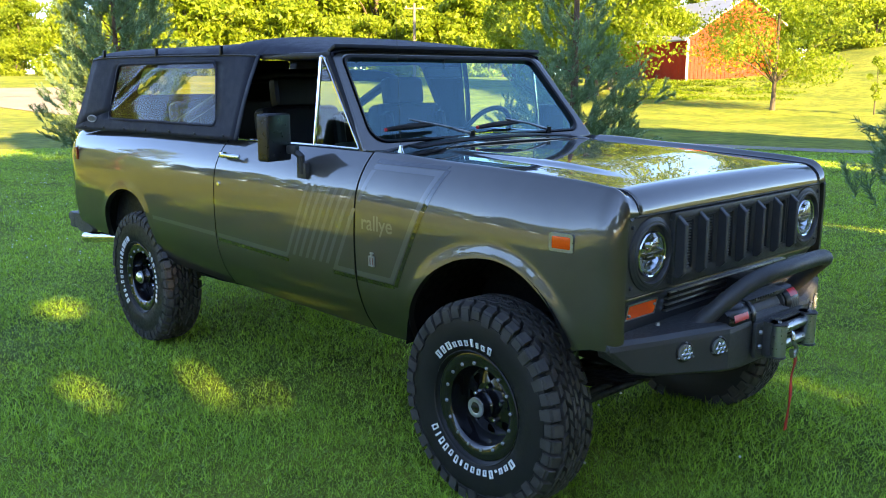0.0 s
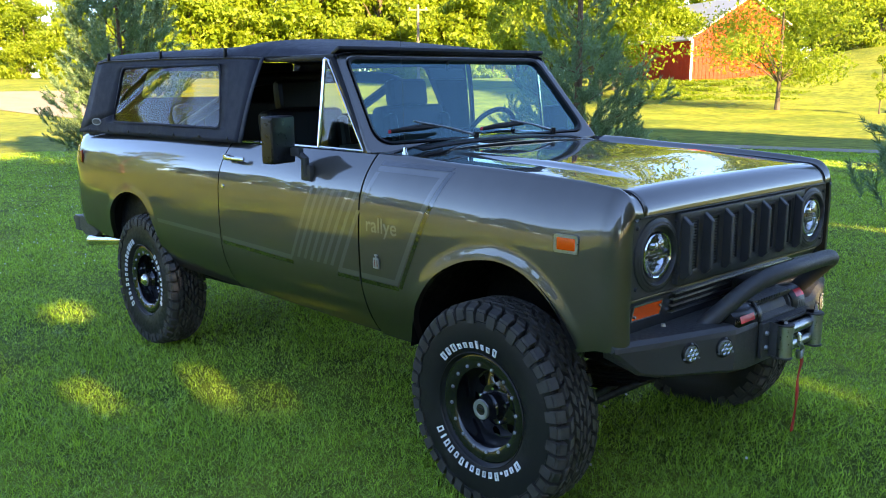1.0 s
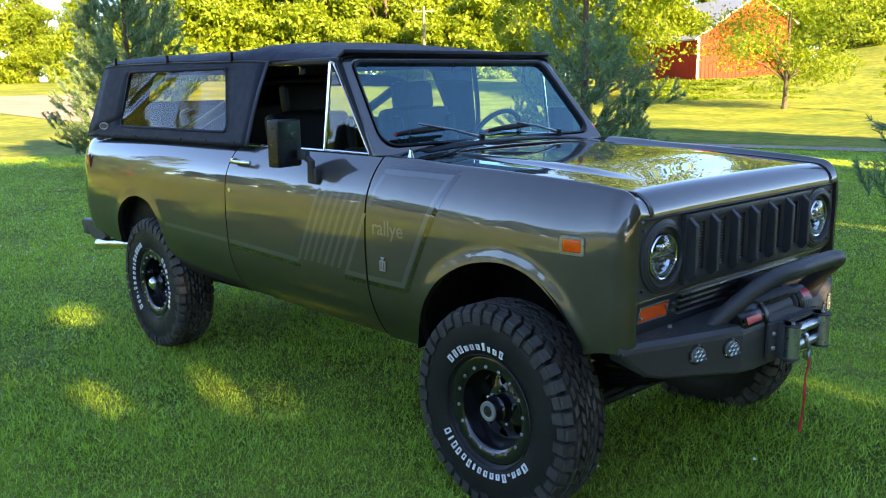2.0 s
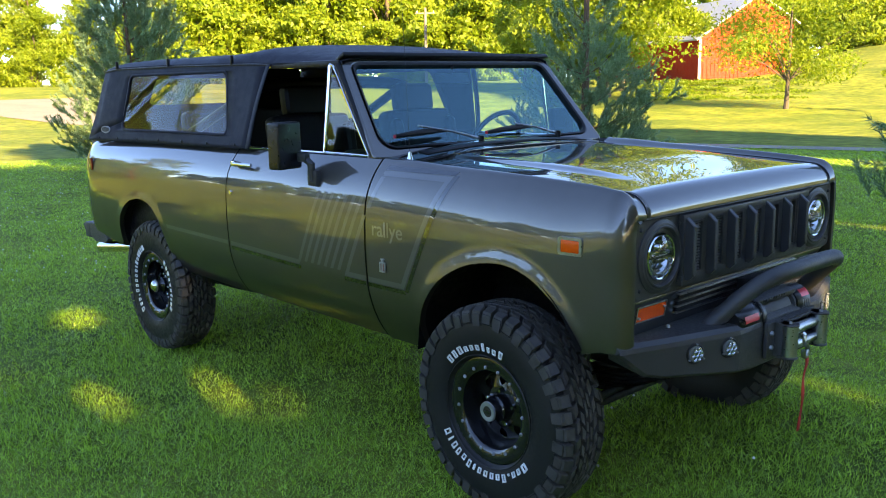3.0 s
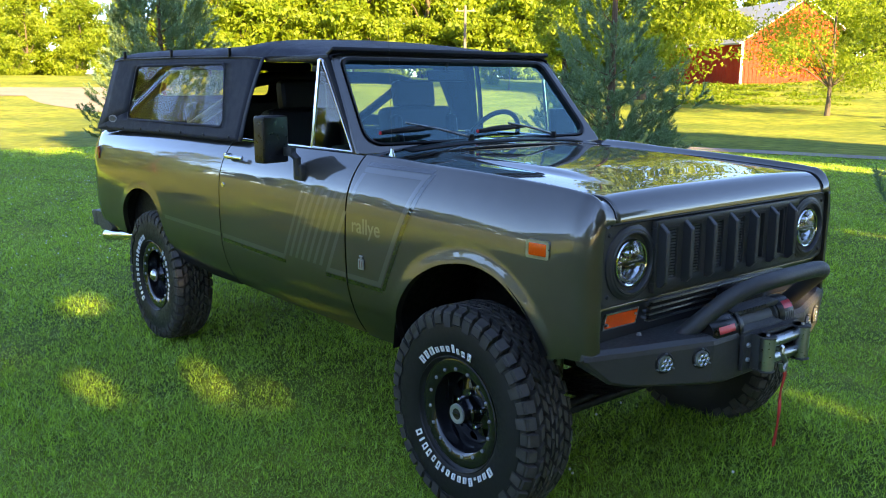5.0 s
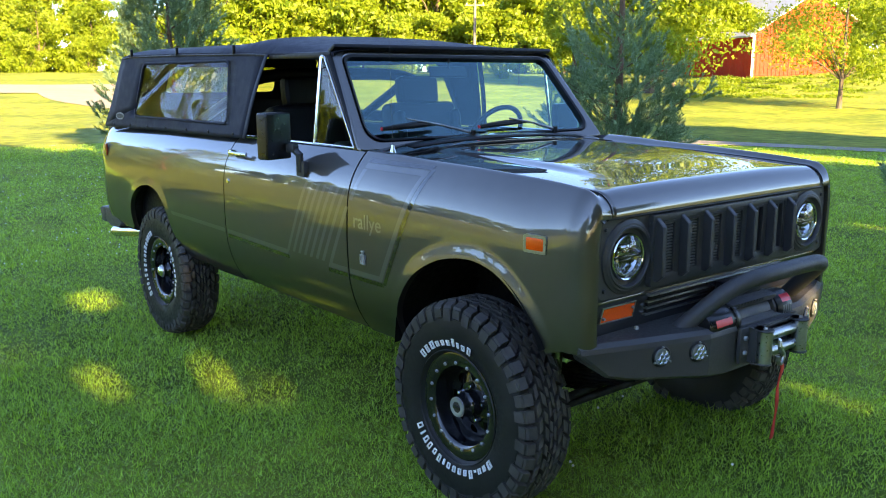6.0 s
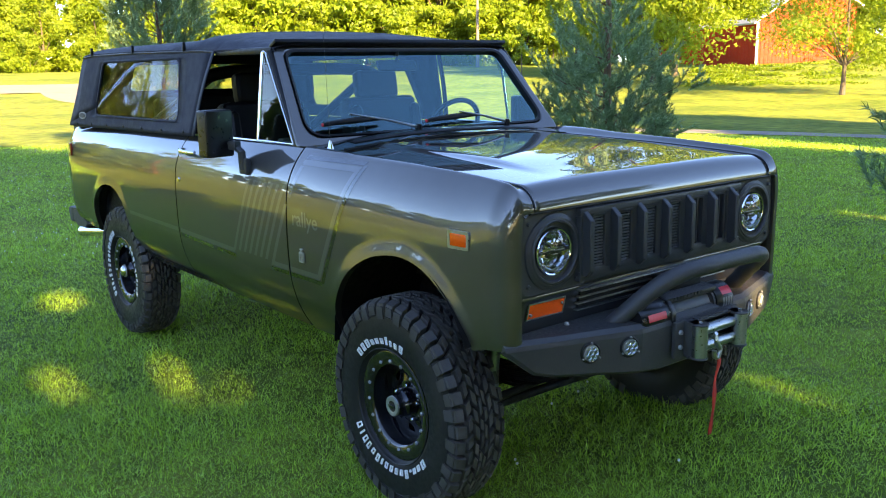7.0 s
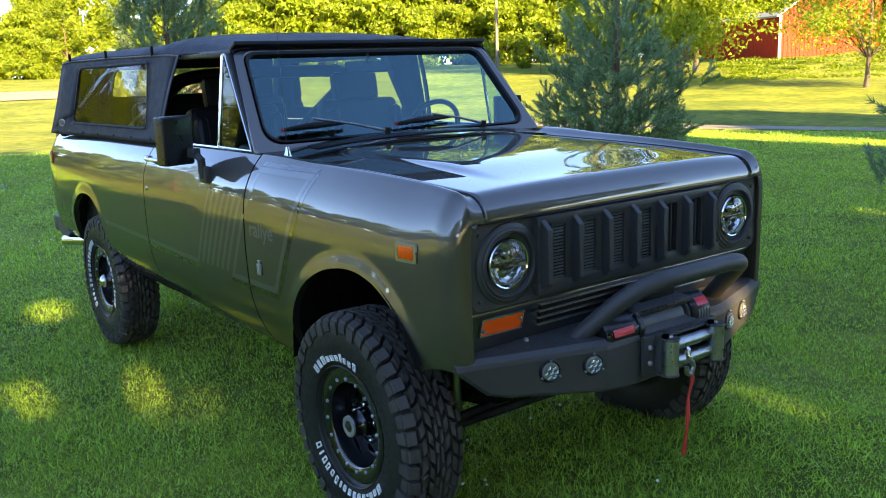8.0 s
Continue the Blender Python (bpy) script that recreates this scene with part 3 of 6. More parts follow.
part("seal", Shape().ring([p - back * 0.1 for p in inner], sl, back * 0.6), SEAL_GAP, wf, "black rubber windscreen seal")
g = part("windscreen", Shape().pane([p + back * 0.3 for p in ws_loop(0.721, 0.056, 0.654, 0.530, [0.10, 0.10, 0.05, 0.05])]), GLASS, wf, "clear laminated windscreen")
g.visible_shadow = False
part("header_rail", Shape().box((-1.105, 0, 1.812), (0.07, 1.42, 0.020), (0, -24, 0), 0.008), SEAL_GAP, wf, "black header rail")
hh = Shape().box((-1.09, -0.02, 1.705), (0.02, 0.24, 0.058), (0, -20, 0), 0.012, 3).rod((-1.085, -0.02, 1.775), (-1.09, -0.02, 1.72), 0.008)
part("rear_view_mirror", hh, SEAT, wf)

# wipers
OUT = Vector((0.016, 0, 0.013))
for pivot, joint, inner_end, outer_end in (((-0.140, 0.048), (-0.495, 0.140), (-0.640, 0.102), (-0.315, 0.116)), ((0.425, 0.044), (0.140, 0.118), (-0.065, 0.088), (0.270, 0.106))):
    w = empty("wiper")
    w.parent = truck
    w["label"] = "black wiper with bright arm"
    base, tip = ws(*pivot) + OUT * 1.2, ws(*joint) + OUT * 1.6
    part("pivot", Shape().rod(base - Vector((0, 0, 0.04)), base + Vector((0.006, 0, 0.014)), 0.016, 0.012), SEAL_GAP, w)
    part("wiper_arm", Shape().tube([base, base.lerp(tip, 0.5) + OUT * 0.4, tip], [0.0075, 0.0055, 0.0045], 8), ZINC, w)
    p0, p1 = ws(*inner_end) + OUT * 0.7, ws(*outer_end) + OUT * 0.7
    bl = Shape().tube([p0, p0.lerp(p1, 0.25) + OUT * 0.3, p0.lerp(p1, 0.5) + OUT * 0.4, p0.lerp(p1, 0.75) + OUT * 0.3, p1], [0.009, 0.013, 0.015, 0.012, 0.007], 8)
    part("blade", bl, SEAL_GAP, w)
    part("tip", Shape().rod(p0 + Vector((0, -0.005, 0)), p0 + Vector((0, 0.004, 0)), 0.0085), RED_LABEL, w)

# whip antenna on the cowl's corner
an = empty("antenna")
an.parent = truck
part("antenna_base", Shape().spin([(0.0, 0.05), (0.006, 0.05), (0.009, 0.035), (0.017, 0.012), (0.020, 0.0), (0.020, -0.03)], 20, pose(-0.585, -0.735, 1.352, 90)), CHROME, an, "chrome antenna base")
part("mast", Shape().tube([(-0.585, -0.735, 1.38), (-0.60, -0.735, 1.75), (-0.625, -0.735, 2.2)], [0.0012, 0.0009, 0.0007], 6), BUMPER, an, "thin steel mast")

# nose: grille panel, lower valance
GX = 0.572
valance = Shape()
rows = []
for z, x in ((0.945, 0.566), (0.925, 0.556), (0.90, 0.546), (0.86, 0.540), (0.82, 0.532), (0.79, 0.522), (0.775, 0.50)):
    rows.append([(x - 0.10 * float(smoothstep(0.70, 0.79, abs(y))) ** 1.5, y, z) for y in np.linspace(-0.79, 0.79, 61)])
valance.sheet(rows)
va = part("front_valance", valance, PAINT, truck, "pewter grey lower nose panel", smooth=50, solid=0.01)
# solid black bars paint the shade of the lower slots
for z, x in ((0.912, 0.551), (0.888, 0.545), (0.864, 0.541)):
    for y in (-0.222, 0.222):
        part("lower_slot_shade", Shape().box((x + 0.001, y, z), (0.014, 0.42, 0.016), (0, 0, 0), 0.003), SEAL_GAP, va, "black bar for the shade in a lower grille slot")
for z, x in ((0.925, 0.558), (0.900, 0.549), (0.876, 0.544), (0.852, 0.541)):
    part("lower_grille_bar", Shape().box((x + 0.004, 0, z), (0.022, 0.89, 0.006), (0, 0, 0), 0.002), ZINC, va)

corners = [(-0.762, 0.942), (0.762, 0.942), (0.744, 1.246), (-0.744, 1.246)]
edge = rounded(corners, [0.05, 0.05, 0.05, 0.05])
mid = Vector((0, 1.094))
bores = [[Vector((y0 + 0.084 * math.cos(a), 1.088 + 0.084 * math.sin(a))) for a in np.linspace(0, 2 * math.pi, 40, endpoint=False)] for y0 in (-0.585, 0.585)]
face = bmesh.new()
inset = [Vector((p.x * 0.962, mid.y + (p.y - mid.y) * 0.94)) for p in edge]
for lp in [inset] + bores:
    vs = [face.verts.new((GX, *p)) for p in lp]
    for i in range(len(vs)):
        if (vs[i].co - vs[i - 1].co).length > 1e-6:
            face.edges.new((vs[i - 1], vs[i]))
bmesh.ops.remove_doubles(face, verts=face.verts, dist=1e-5)
bmesh.ops.triangle_fill(face, use_beauty=True, use_dissolve=False, edges=face.edges[:])
gp = Shape().bm(face)
for lp, front, deep in ((inset, GX, None), (bores[0], GX, 0.05), (bores[1], GX, 0.05)):
    lp2 = lp + lp[:1]
    if deep is None:
        e2 = edge + edge[:1]
        gp.sheet([[(GX, *p) for p in lp2], [(GX - 0.004, *(mid + (p - mid) * 0.985)) for p in e2], [(GX - 0.012, *p) for p in e2], [(GX - 0.05, *p) for p in e2]])
    else:
        gp.sheet([[(GX, *p) for p in lp2], [(GX - deep, *p) for p in lp2]])
grille = part("grille", gp, BLACK_TRIM, truck, "black moulded grille with seven upright fins", smooth=25)
# raised centre field: two rails and seven uprights round six openings
for z0, z1 in ((0.965, 1.002), (1.195, 1.222)):
    part("rail", Shape().box((GX + 0.009, 0, (z0 + z1) / 2), (0.026, 0.95, z1 - z0), bevel=0.005), BLACK_TRIM, grille)
for i in range(7):
    part("upright", Shape().box((GX + 0.0085, -0.45 + i * 0.1417, 1.0985), (0.024, 0.069 if 0 < i < 6 else 0.046, 0.200), bevel=0.004), BLACK_TRIM, grille)
for i in range(6):
    y = -0.379 + i * 0.1417
    # a black plate just behind paints the depth's shade
    part("slot", Shape().prism([(GX + 0.002, *p) for p in rounded([(y - 0.040, 1.000), (y + 0.040, 1.000), (y + 0.040, 1.197), (y - 0.040, 1.197)], 0.008, 2)], (-0.004, 0, 0)), SEAL_GAP, grille, "black plate for the shade in a grille opening")
    part("slot_frame", Shape().ring([(GX + 0.0225, *p) for p in rounded([(y - 0.037, 1.001), (y + 0.037, 1.001), (y + 0.037, 1.196), (y - 0.037, 1.196)], 0.006, 2)], [(GX + 0.0205, *p) for p in rounded([(y - 0.030, 1.009), (y + 0.030, 1.009), (y + 0.030, 1.188), (y - 0.030, 1.188)], 0.005, 2)], (-0.016, 0, 0)), BLACK_TRIM, grille)
    if i > 3:
        part("upright_rib", Shape().box((GX + 0.010, y + 0.006, 1.0985), (0.010, 0.006, 0.190), bevel=0.001, seg=1), BUMPER, grille)
    else:
        lv = Shape()
        for k in range(17):
            lv.box((GX + 0.011, y + 0.004, 1.012 + k * 0.0108), (0.006, 0.046, 0.0045), (0, 25, 0))
        part("louvre", lv, LOUVRE, grille, "fine horizontal louvres")
fin0 = Shape()
pr = [(0.0, 1.212), (0.012, 1.212), (0.046, 1.182), (0.046, 1.005), (0.028, 0.985), (0.0, 0.985)]
fin0.prism([(GX + 0.010 + a, -0.011, b) for a, b in pr], (0, 0.022, 0))
fin_mesh = fin0.mesh("fin", BLACK_TRIM)
for i in range(7):
    f = part("fin", fin_mesh, BLACK_TRIM, grille)
    f.location.y = -0.45 + i * 0.1417
    f.modifiers.new("edge", "BEVEL").width = 0.003
for y in (-0.585, 0.585):
    hl = empty("headlight")
    hl.parent, hl.location = truck, (GX, y, 1.088)
    hl["label"] = "round lamp with bright reflector in a black ring"
    turn = pose(0, 0, 0, 0, 0, 90)
    part("surround", Shape().spin([(0.080, -0.030), (0.090, -0.026), (0.097, -0.020), (0.100, 0.012), (0.103, 0.017), (0.108, 0.017), (0.111, 0.013), (0.118, 0.012), (0.122, 0.008), (0.130, 0.006), (0.134, -0.006)], 48, pose(0, 0, 0, 0, 0, -90)), BLACK_TRIM, hl)
    bowl = Shape().spin([(0.0, -0.045), (0.03, -0.041), (0.055, -0.034), (0.066, -0.018), (0.081, 0.002)], 18, pose(0, 0, 0, 0, 0, -90))
    part("reflector", bowl, LAMP, hl, smooth=0)
    rim = Shape().spin([(0.074, 0.002), (0.075, 0.008), (0.079, 0.010), (0.082, 0.006), (0.082, -0.01)], 48, pose(0, 0, 0, 0, 0, -90))
    part("bezel", rim, CHROME, hl)
    inner_bits = Shape().box((-0.004, 0, 0.0), (0.014, 0.148, 0.009), bevel=0.002).box((-0.008, 0, -0.014), (0.018, 0.05, 0.014), bevel=0.004)
    part("projector", inner_bits, RIM, hl)
    eye = Shape().spin([(0.0, 0.016), (0.012, 0.013), (0.02, 0.0)], 20, pose(-0.012, 0.0, 0.030, 0, 0, -90))
    part("projector_lens", eye, LAMP, hl)
    half = Shape()
    for k in range(9):
        a = radians(200 + k * 17.5)
        half.box((0.002, 0.064 * math.cos(a), 0.064 * math.sin(a)), (0.008, 0.017, 0.008), (math.degrees(a) + 90, 0, 0), 0.002)
    part("lamp_segments", half, ZINC, hl)
    part("lens", Shape().spin([(0.0, 0.020), (0.035, 0.018), (0.06, 0.012), (0.075, 0.006)], 40, pose(0, 0, 0, 0, 0, -90)), LENS, hl)
    for dy, dz in ((-0.115, 0.105), (0.115, 0.105), (-0.115, -0.105), (0.115, -0.105)):
        part("screw", Shape().spin([(0.0, -0.008), (0.006, -0.008), (0.008, -0.002), (0.008, 0.004)], 10, pose(0, dy, dz, 0, 0, 90)), BUMPER, hl)
    s = 1 if y > 0 else -1
    ts = empty("turn_signal")
    ts.parent = truck
    ts["label"] = "amber rectangular front turn signal with pale rim"
    lens = [(0.549, s * 0.515, 0.861), (0.547, s * 0.681, 0.862), (0.553, s * 0.673, 0.911), (0.556, s * 0.507, 0.912)]
    part("lens", Shape().prism([Vector(p) for p in lens], (-0.02, 0, 0)), AMBER, ts)
    big = [(0.5505, s * 0.5105, 0.8565), (0.5485, s * 0.686, 0.8575), (0.5545, s * 0.6775, 0.9155), (0.5575, s * 0.5025, 0.9165)]
    part("surround", Shape().ring([Vector(p) for p in big], [Vector(p) + Vector((0.002, 0, 0)) for p in lens], (-0.022, 0, 0)), ZINC, ts)
    for yy, zz in ((s * 0.519, 0.895), (s * 0.669, 0.876)):
        part("screw", Shape().spin([(0.0, -0.012), (0.005, -0.011), (0.006, 0.0)], 8, pose(0.546, yy, zz, 0, 0, 90)), BOLT, ts)

# tail
tg = Shape().prism([(-4.06, y, z) for y, z in rounded([(-0.79, 0.69), (0.79, 0.69), (0.73, 1.315), (-0.73, 1.315)], 0.05)], (0.03, 0, 0))
part("tailgate", tg, PAINT, truck)
rb = Shape()
rb.box((-4.12, 0, 0.665), (0.10, 1.70, 0.11), bevel=0.012)
for k in (-1, 1):
    rb.prism([(-4.20, k * 0.845, 0.705), (-4.0, k * 0.85, 0.725), (-3.73, k * 0.855, 0.645), (-3.79, k * 0.855, 0.615), (-3.97, k * 0.85, 0.596), (-4.19, k * 0.845, 0.662)], (0, -k * 0.05, 0))
part("rear_bumper", rb, BUMPER, truck, "black steel rear bumper")
part("exhaust_tip", Shape().tube([(-3.40, -0.74, 0.612), (-3.55, -0.775, 0.604), (-3.62, -0.79, 0.597), (-3.89, -0.845, 0.568), (-3.89, -0.845, 0.568)], [0.030, 0.032, 0.036, 0.038, 0.030], 20), CHROME, truck, "chrome exhaust tip")

# ---------------------------------------------------------------- wheels
SQUEEZE, SHRINK = 0.71, 0.875     # the tyre's width and its height over the rim against the drawn section


def wheel_meshes():
    """Tyre with cast lugs, black steel rim with a bolted bead ring, locking hub; all round the y axis, outside towards -y."""
    prof = [(0.200, 0.105), (0.214, 0.128), (0.240, 0.147), (0.290, 0.158), (0.340, 0.160), (0.380, 0.156), (0.404, 0.147), (0.411, 0.128), (0.4125, 0.09), (0.413, 0.0)]
    tyre = Shape().spin([(r, -y) for r, y in prof] + [(r, y) for r, y in prof[-2::-1]], 72)
    for r in (0.372, 0.228):
        tyre.spin([(r - 0.004, -0.1545), (r, -0.1605), (r + 0.004, -0.1545)], 72)
    tread = Shape()

    def lug(a0, a1, y0, y1, r0, r1, skew=0.0, lean=0.0):
        """One block: angles, widths, and radii at foot and face."""
        vs = []
        for r, s in ((r0, 0.0), (r1 - 0.006, 0.05), (r1, 0.15)):
            for a, y in ((a0, y0), (a1, y0), (a1, y1), (a0, y1)):
                am, ym = (a0 + a1) / 2, (y0 + y1) / 2
                aa, yy = a + (am - a) * s + skew * (y - ym), y + (ym - y) * s
                rr = r - lean * max(0, abs(yy) - 0.11)
                vs.append((rr * math.cos(aa), yy, rr * math.sin(aa)))
        tread.add(vs, [(0, 1, 2, 3), (11, 10, 9, 8)] + [(k + i, k + 4 + i, k + 4 + (i + 1) % 4, k + (i + 1) % 4) for k in (0, 4) for i in range(4)])

    n = 42
    step = 2 * math.pi / n
    gap = 0.030
    for i in range(n):
        a = i * step
        odd = i % 2
        for s in (-1, 1):
            o = 0 if s < 0 else step / 2
            # shoulder block that rolls over the edge, and its biter down the sidewall
            lug(a + o, a + o + step - gap, s * (0.108 + 0.008 * odd), s * 0.1575, 0.402, 0.4475, 0.0, 0.42)
            lug(a + o + 0.004, a + o + step - gap - 0.004, s * 0.140, s * (0.1660 if odd else 0.1635), 0.378 if odd else 0.394, 0.432, 0, 0.3)
            # two staggered rows, skewed against one another into a zigzag
            lug(a + o + step * 0.36, a + o + step * 1.36 - gap * (1.0 + 0.3 * odd), s * 0.071, s * (0.099 + 0.006 * odd), 0.404, 0.4485, -s * 1.3)
            lug(a + o + step * 0.80, a + o + step * 1.80 - gap * (1.3 - 0.3 * odd), s * (0.034 - 0.004 * odd), s * 0.061, 0.404, 0.4490, s * 1.7)
            # the middle: one long block and one short one by turns
            if odd:
                lug(a + o + step * 0.10, a + o + step * 1.22 - gap, s * 0.003, s * 0.022, 0.404, 0.4492, -s * 1.5)
            else:
                lug(a + o + step * 0.22, a + o + step * 1.10 - gap, s * 0.005, s * 0.026, 0.404, 0.4488, s * 1.1)
    rim = Shape()
    rim.spin([(0.196, -0.108), (0.214, -0.128), (0.214, -0.133), (0.215, -0.128), (0.203, -0.112)], 64)
    rim.spin([(0.214, -0.133), (0.203, -0.137), (0.188, -0.134), (0.165, -0.128), (0.158, -0.118), (0.160, -0.09), (0.152, -0.06), (0.148, 0.0), (0.150, 0.06), (0.19, 0.11), (0.2, 0.11)], 64)
    disc = Shape()
    # disc face with eight D-shaped windows
    spokes = 8
    disc.spin([(0.149, -0.005), (0.136, -0.016), (0.128, -0.014)], 64)
    disc.spin([(0.082, -0.030), (0.060, -0.034), (0.056, -0.030), (0.0, -0.03)], 64)
    for i in range(spokes):
        a = 2 * math.pi * (i + 0.5) / spokes
        rows = []
        for r, w in ((0.131, 0.042), (0.118, 0.028), (0.105, 0.024), (0.092, 0.028), (0.080, 0.034)):
            y = -0.014 - 0.018 * (0.131 - r) / 0.05
            rows.append([(r * math.cos(a) - u * w * math.sin(a), y - 0.004 * (1 - u * u), r * math.sin(a) + u * w * math.cos(a)) for u in (-1, -0.5, 0, 0.5, 1)])
        disc.sheet(rows)
    backing = Shape().spin([(0.15, 0.05), (0.0, 0.05)], 32)
    drum = Shape().spin([(0.0, 0.012), (0.115, 0.012), (0.13, 0.02), (0.13, 0.05)], 40)
    rivet = Shape().spin([(0.0, -0.009), (0.005, -0.008), (0.0075, -0.003), (0.0075, 0.002)], 10)
    hub = Shape().spin([(0.0, -0.142), (0.034, -0.142), (0.040, -0.135), (0.043, -0.100), (0.052, -0.085), (0.054, -0.03)], 40)
    ring = Shape().spin([(0.022, -0.148), (0.030, -0.152), (0.0385, -0.150), (0.040, -0.140)], 40)
    cap = Shape().spin([(0.0, -0.147), (0.023, -0.147), (0.024, -0.142)], 32)
    dial = Shape().box((0, -0.151, 0), (0.038, 0.010, 0.012), bevel=0.003)
    nut = Shape().spin([(0.0, -0.062), (0.006, -0.062), (0.0105, -0.054), (0.0115, -0.03)], 6)
    for s in (tyre, tread, rim, disc, backing, drum, rivet, hub, ring, cap, dial, nut):
        s.v = [(x, y * SQUEEZE, z) for x, y, z in s.v]
    for s in (tyre, tread):
        s.v = [(x * k, y, z * k) for x, y, z in s.v for k in [(0.21 + (math.hypot(x, z) - 0.21) * SHRINK) / math.hypot(x, z)]]
    return [tyre.mesh("tyre", RUBBER, 40), tread.mesh("tread", TREAD, 0), rim.mesh("rim", RIM), disc.mesh("disc", RIM), backing.mesh("drum", UNDER),
            drum.mesh("drum", UNDER), rivet.mesh("rivet", BOLT), hub.mesh("hub", RIM), ring.mesh("hub_ring", SILVER), cap.mesh("hub_cap", GOLD),
            dial.mesh("dial", RIM), nut.mesh("wheel_nut", CHROME)]


TY, TT, RM, DC, BK, DR, RV, HB, HR, HC, DI, NU = wheel_meshes()


def letter_bars(start, widths, r0=0.245, r1=0.276):
    """Raised white blocks along the sidewall, in place of moulded writing: (advance, width, height) each, in metres along the arc."""
    s, a = Shape(), radians(start)
    for w, tall in widths:
        if w < 0:
            a -= -w / 0.262
            continue
        top, da = r0 + (r1 - r0) * tall, w / 0.262
        strokes = [(0.0, 0.27), (0.73, 1.0)] if w > 0.014 else [(0.0, 1.0)]
        for u0, u1 in strokes:
            a0, a1 = a - da * u0, a - da * u1
            vs = [((r * math.cos(t), y - (0.0065 if r > 0.26 else 0.002), r * math.sin(t))) for y in (-0.1530 * SQUEEZE, -0.1600 * SQUEEZE) for r, t in ((r0, a0), (r0, a1), (top, a1), (top, a0))]
            s.add(vs, [(0, 1, 2, 3), (7, 6, 5, 4), (0, 4, 5, 1), (1, 5, 6, 2), (2, 6, 7, 3), (3, 7, 4, 0)])
        if w > 0.014:
            for v0, v1 in ((0.0, 0.17), (0.83, 1.0)):
                ra, rb = r0 + (top - r0) * v0, r0 + (top - r0) * v1
                vs = [((r * math.cos(t), y - (0.0065 if r > 0.26 else 0.002), r * math.sin(t))) for y in (-0.1530 * SQUEEZE, -0.1595 * SQUEEZE) for r, t in ((ra, a), (ra, a - da), (rb, a - da), (rb, a))]
                s.add(vs, [(0, 1, 2, 3), (7, 6, 5, 4), (0, 4, 5, 1), (1, 5, 6, 2), (2, 6, 7, 3), (3, 7, 4, 0)])
        a -= da
    return s


def wheel(name, x, y, z, outside, spin_deg, label, steer=0.0):
    w = tagged(empty(name), label)
    w.parent = truck
    w.matrix_world = pose(x, y, z, 0, 0, steer) @ pose(0, 0, 0, 0, 0, 0 if outside < 0 else 180)
    ty = part("tyre", TY, RUBBER, w, "black mud tyre with white sidewall print")
    part("tread", TT, TREAD, ty, "deep blocky mud tread")
    gap = (-0.0165, 0)
    one = [(0.021, 1.0), gap, (0.018, 1.0), gap, (0.023, 1.0)] + [q for k in range(7) for q in (gap, (0.018 if k not in (3, 4) else 0.012, 0.72 if k not in (3, 6) else 1.0))]
    two = [(0.025, 1.0)] + [q for k in range(12) for q in (gap, ((0.018 if k not in (2, 8) else 0.010), (1.0 if k in (3, 9, 11) else 0.72) if k != 2 else 0.35))] + [(-0.012, 0), (0.02, 1.0), gap, (0.008, 1.0), gap, (0.022, 1.0)]
    b = letter_bars(141 + spin_deg, one)
    b2 = letter_bars(324 + spin_deg, two)
    part("sidewall_print", b, WHITE_RUBBER, ty, "white raised sidewall print")
    part("sidewall_print", b2, WHITE_RUBBER, ty, "white raised sidewall print")
    rm = part("rim", RM, RIM, w, "gloss black steel rim with bolted bead ring")
    part("disc", DC, RIM, rm)
    part("brake_drum", DR, UNDER, w)
    part("backing_plate", BK, UNDER, w)
    for k in range(16):
        p = part("rivet", RV, BOLT, rm)
        a = 2 * math.pi * (k + 0.3) / 16
        p.location = (0.174 * math.cos(a), -0.131 * SQUEEZE, 0.174 * math.sin(a))
    for k in range(5):
        p = part("wheel_nut", NU, CHROME, rm)
        a = 2 * math.pi * (k + 0.2) / 5
        p.location = (0.070 * math.cos(a), 0, 0.070 * math.sin(a))
    hb = part("hub", HB, RIM, w, "black locking hub with bright ring")
    part("hub_ring", HR, SILVER, hb)
    part("hub_cap", HC, GOLD, hb)
    if name == "rear_wheel":
        part("hub_dome", Shape().spin([(0.0, -0.128), (0.014, -0.127), (0.026, -0.121), (0.034, -0.110), (0.036, -0.096)], 28), CHROME, hb, "polished domed hub cap")
    else:
        part("hub_dial", DI, RIM, hb)
    return w


LOOK = "mud-terrain tyre on a black steel rim"
wheel("front_wheel", 0.0, -0.758, 0.432, -1, 0, LOOK)
wheel("front_wheel", 0.0, 0.758, 0.432, 1, 40, LOOK)
wheel("rear_wheel", -3.0, -0.758, 0.432, -1, -96, LOOK)
wheel("rear_wheel", -3.0, 0.758, 0.432, 1, 10, LOOK)

# ---------------------------------------------------------------- chassis
ch = part("chassis_frame", Shape().box((-1.75, -0.42, 0.66), (4.45, 0.07, 0.14), bevel=0.01).box((-1.75, 0.42, 0.66), (4.45, 0.07, 0.14), bevel=0.01)
          .box((-1.2, 0, 0.66), (0.08, 0.84, 0.1)).box((-2.4, 0, 0.66), (0.08, 0.84, 0.1)).box((-3.85, 0, 0.66), (0.08, 0.84, 0.1)).box((0.45, 0, 0.68), (0.1, 0.84, 0.1)), UNDER, truck, "black steel ladder frame")
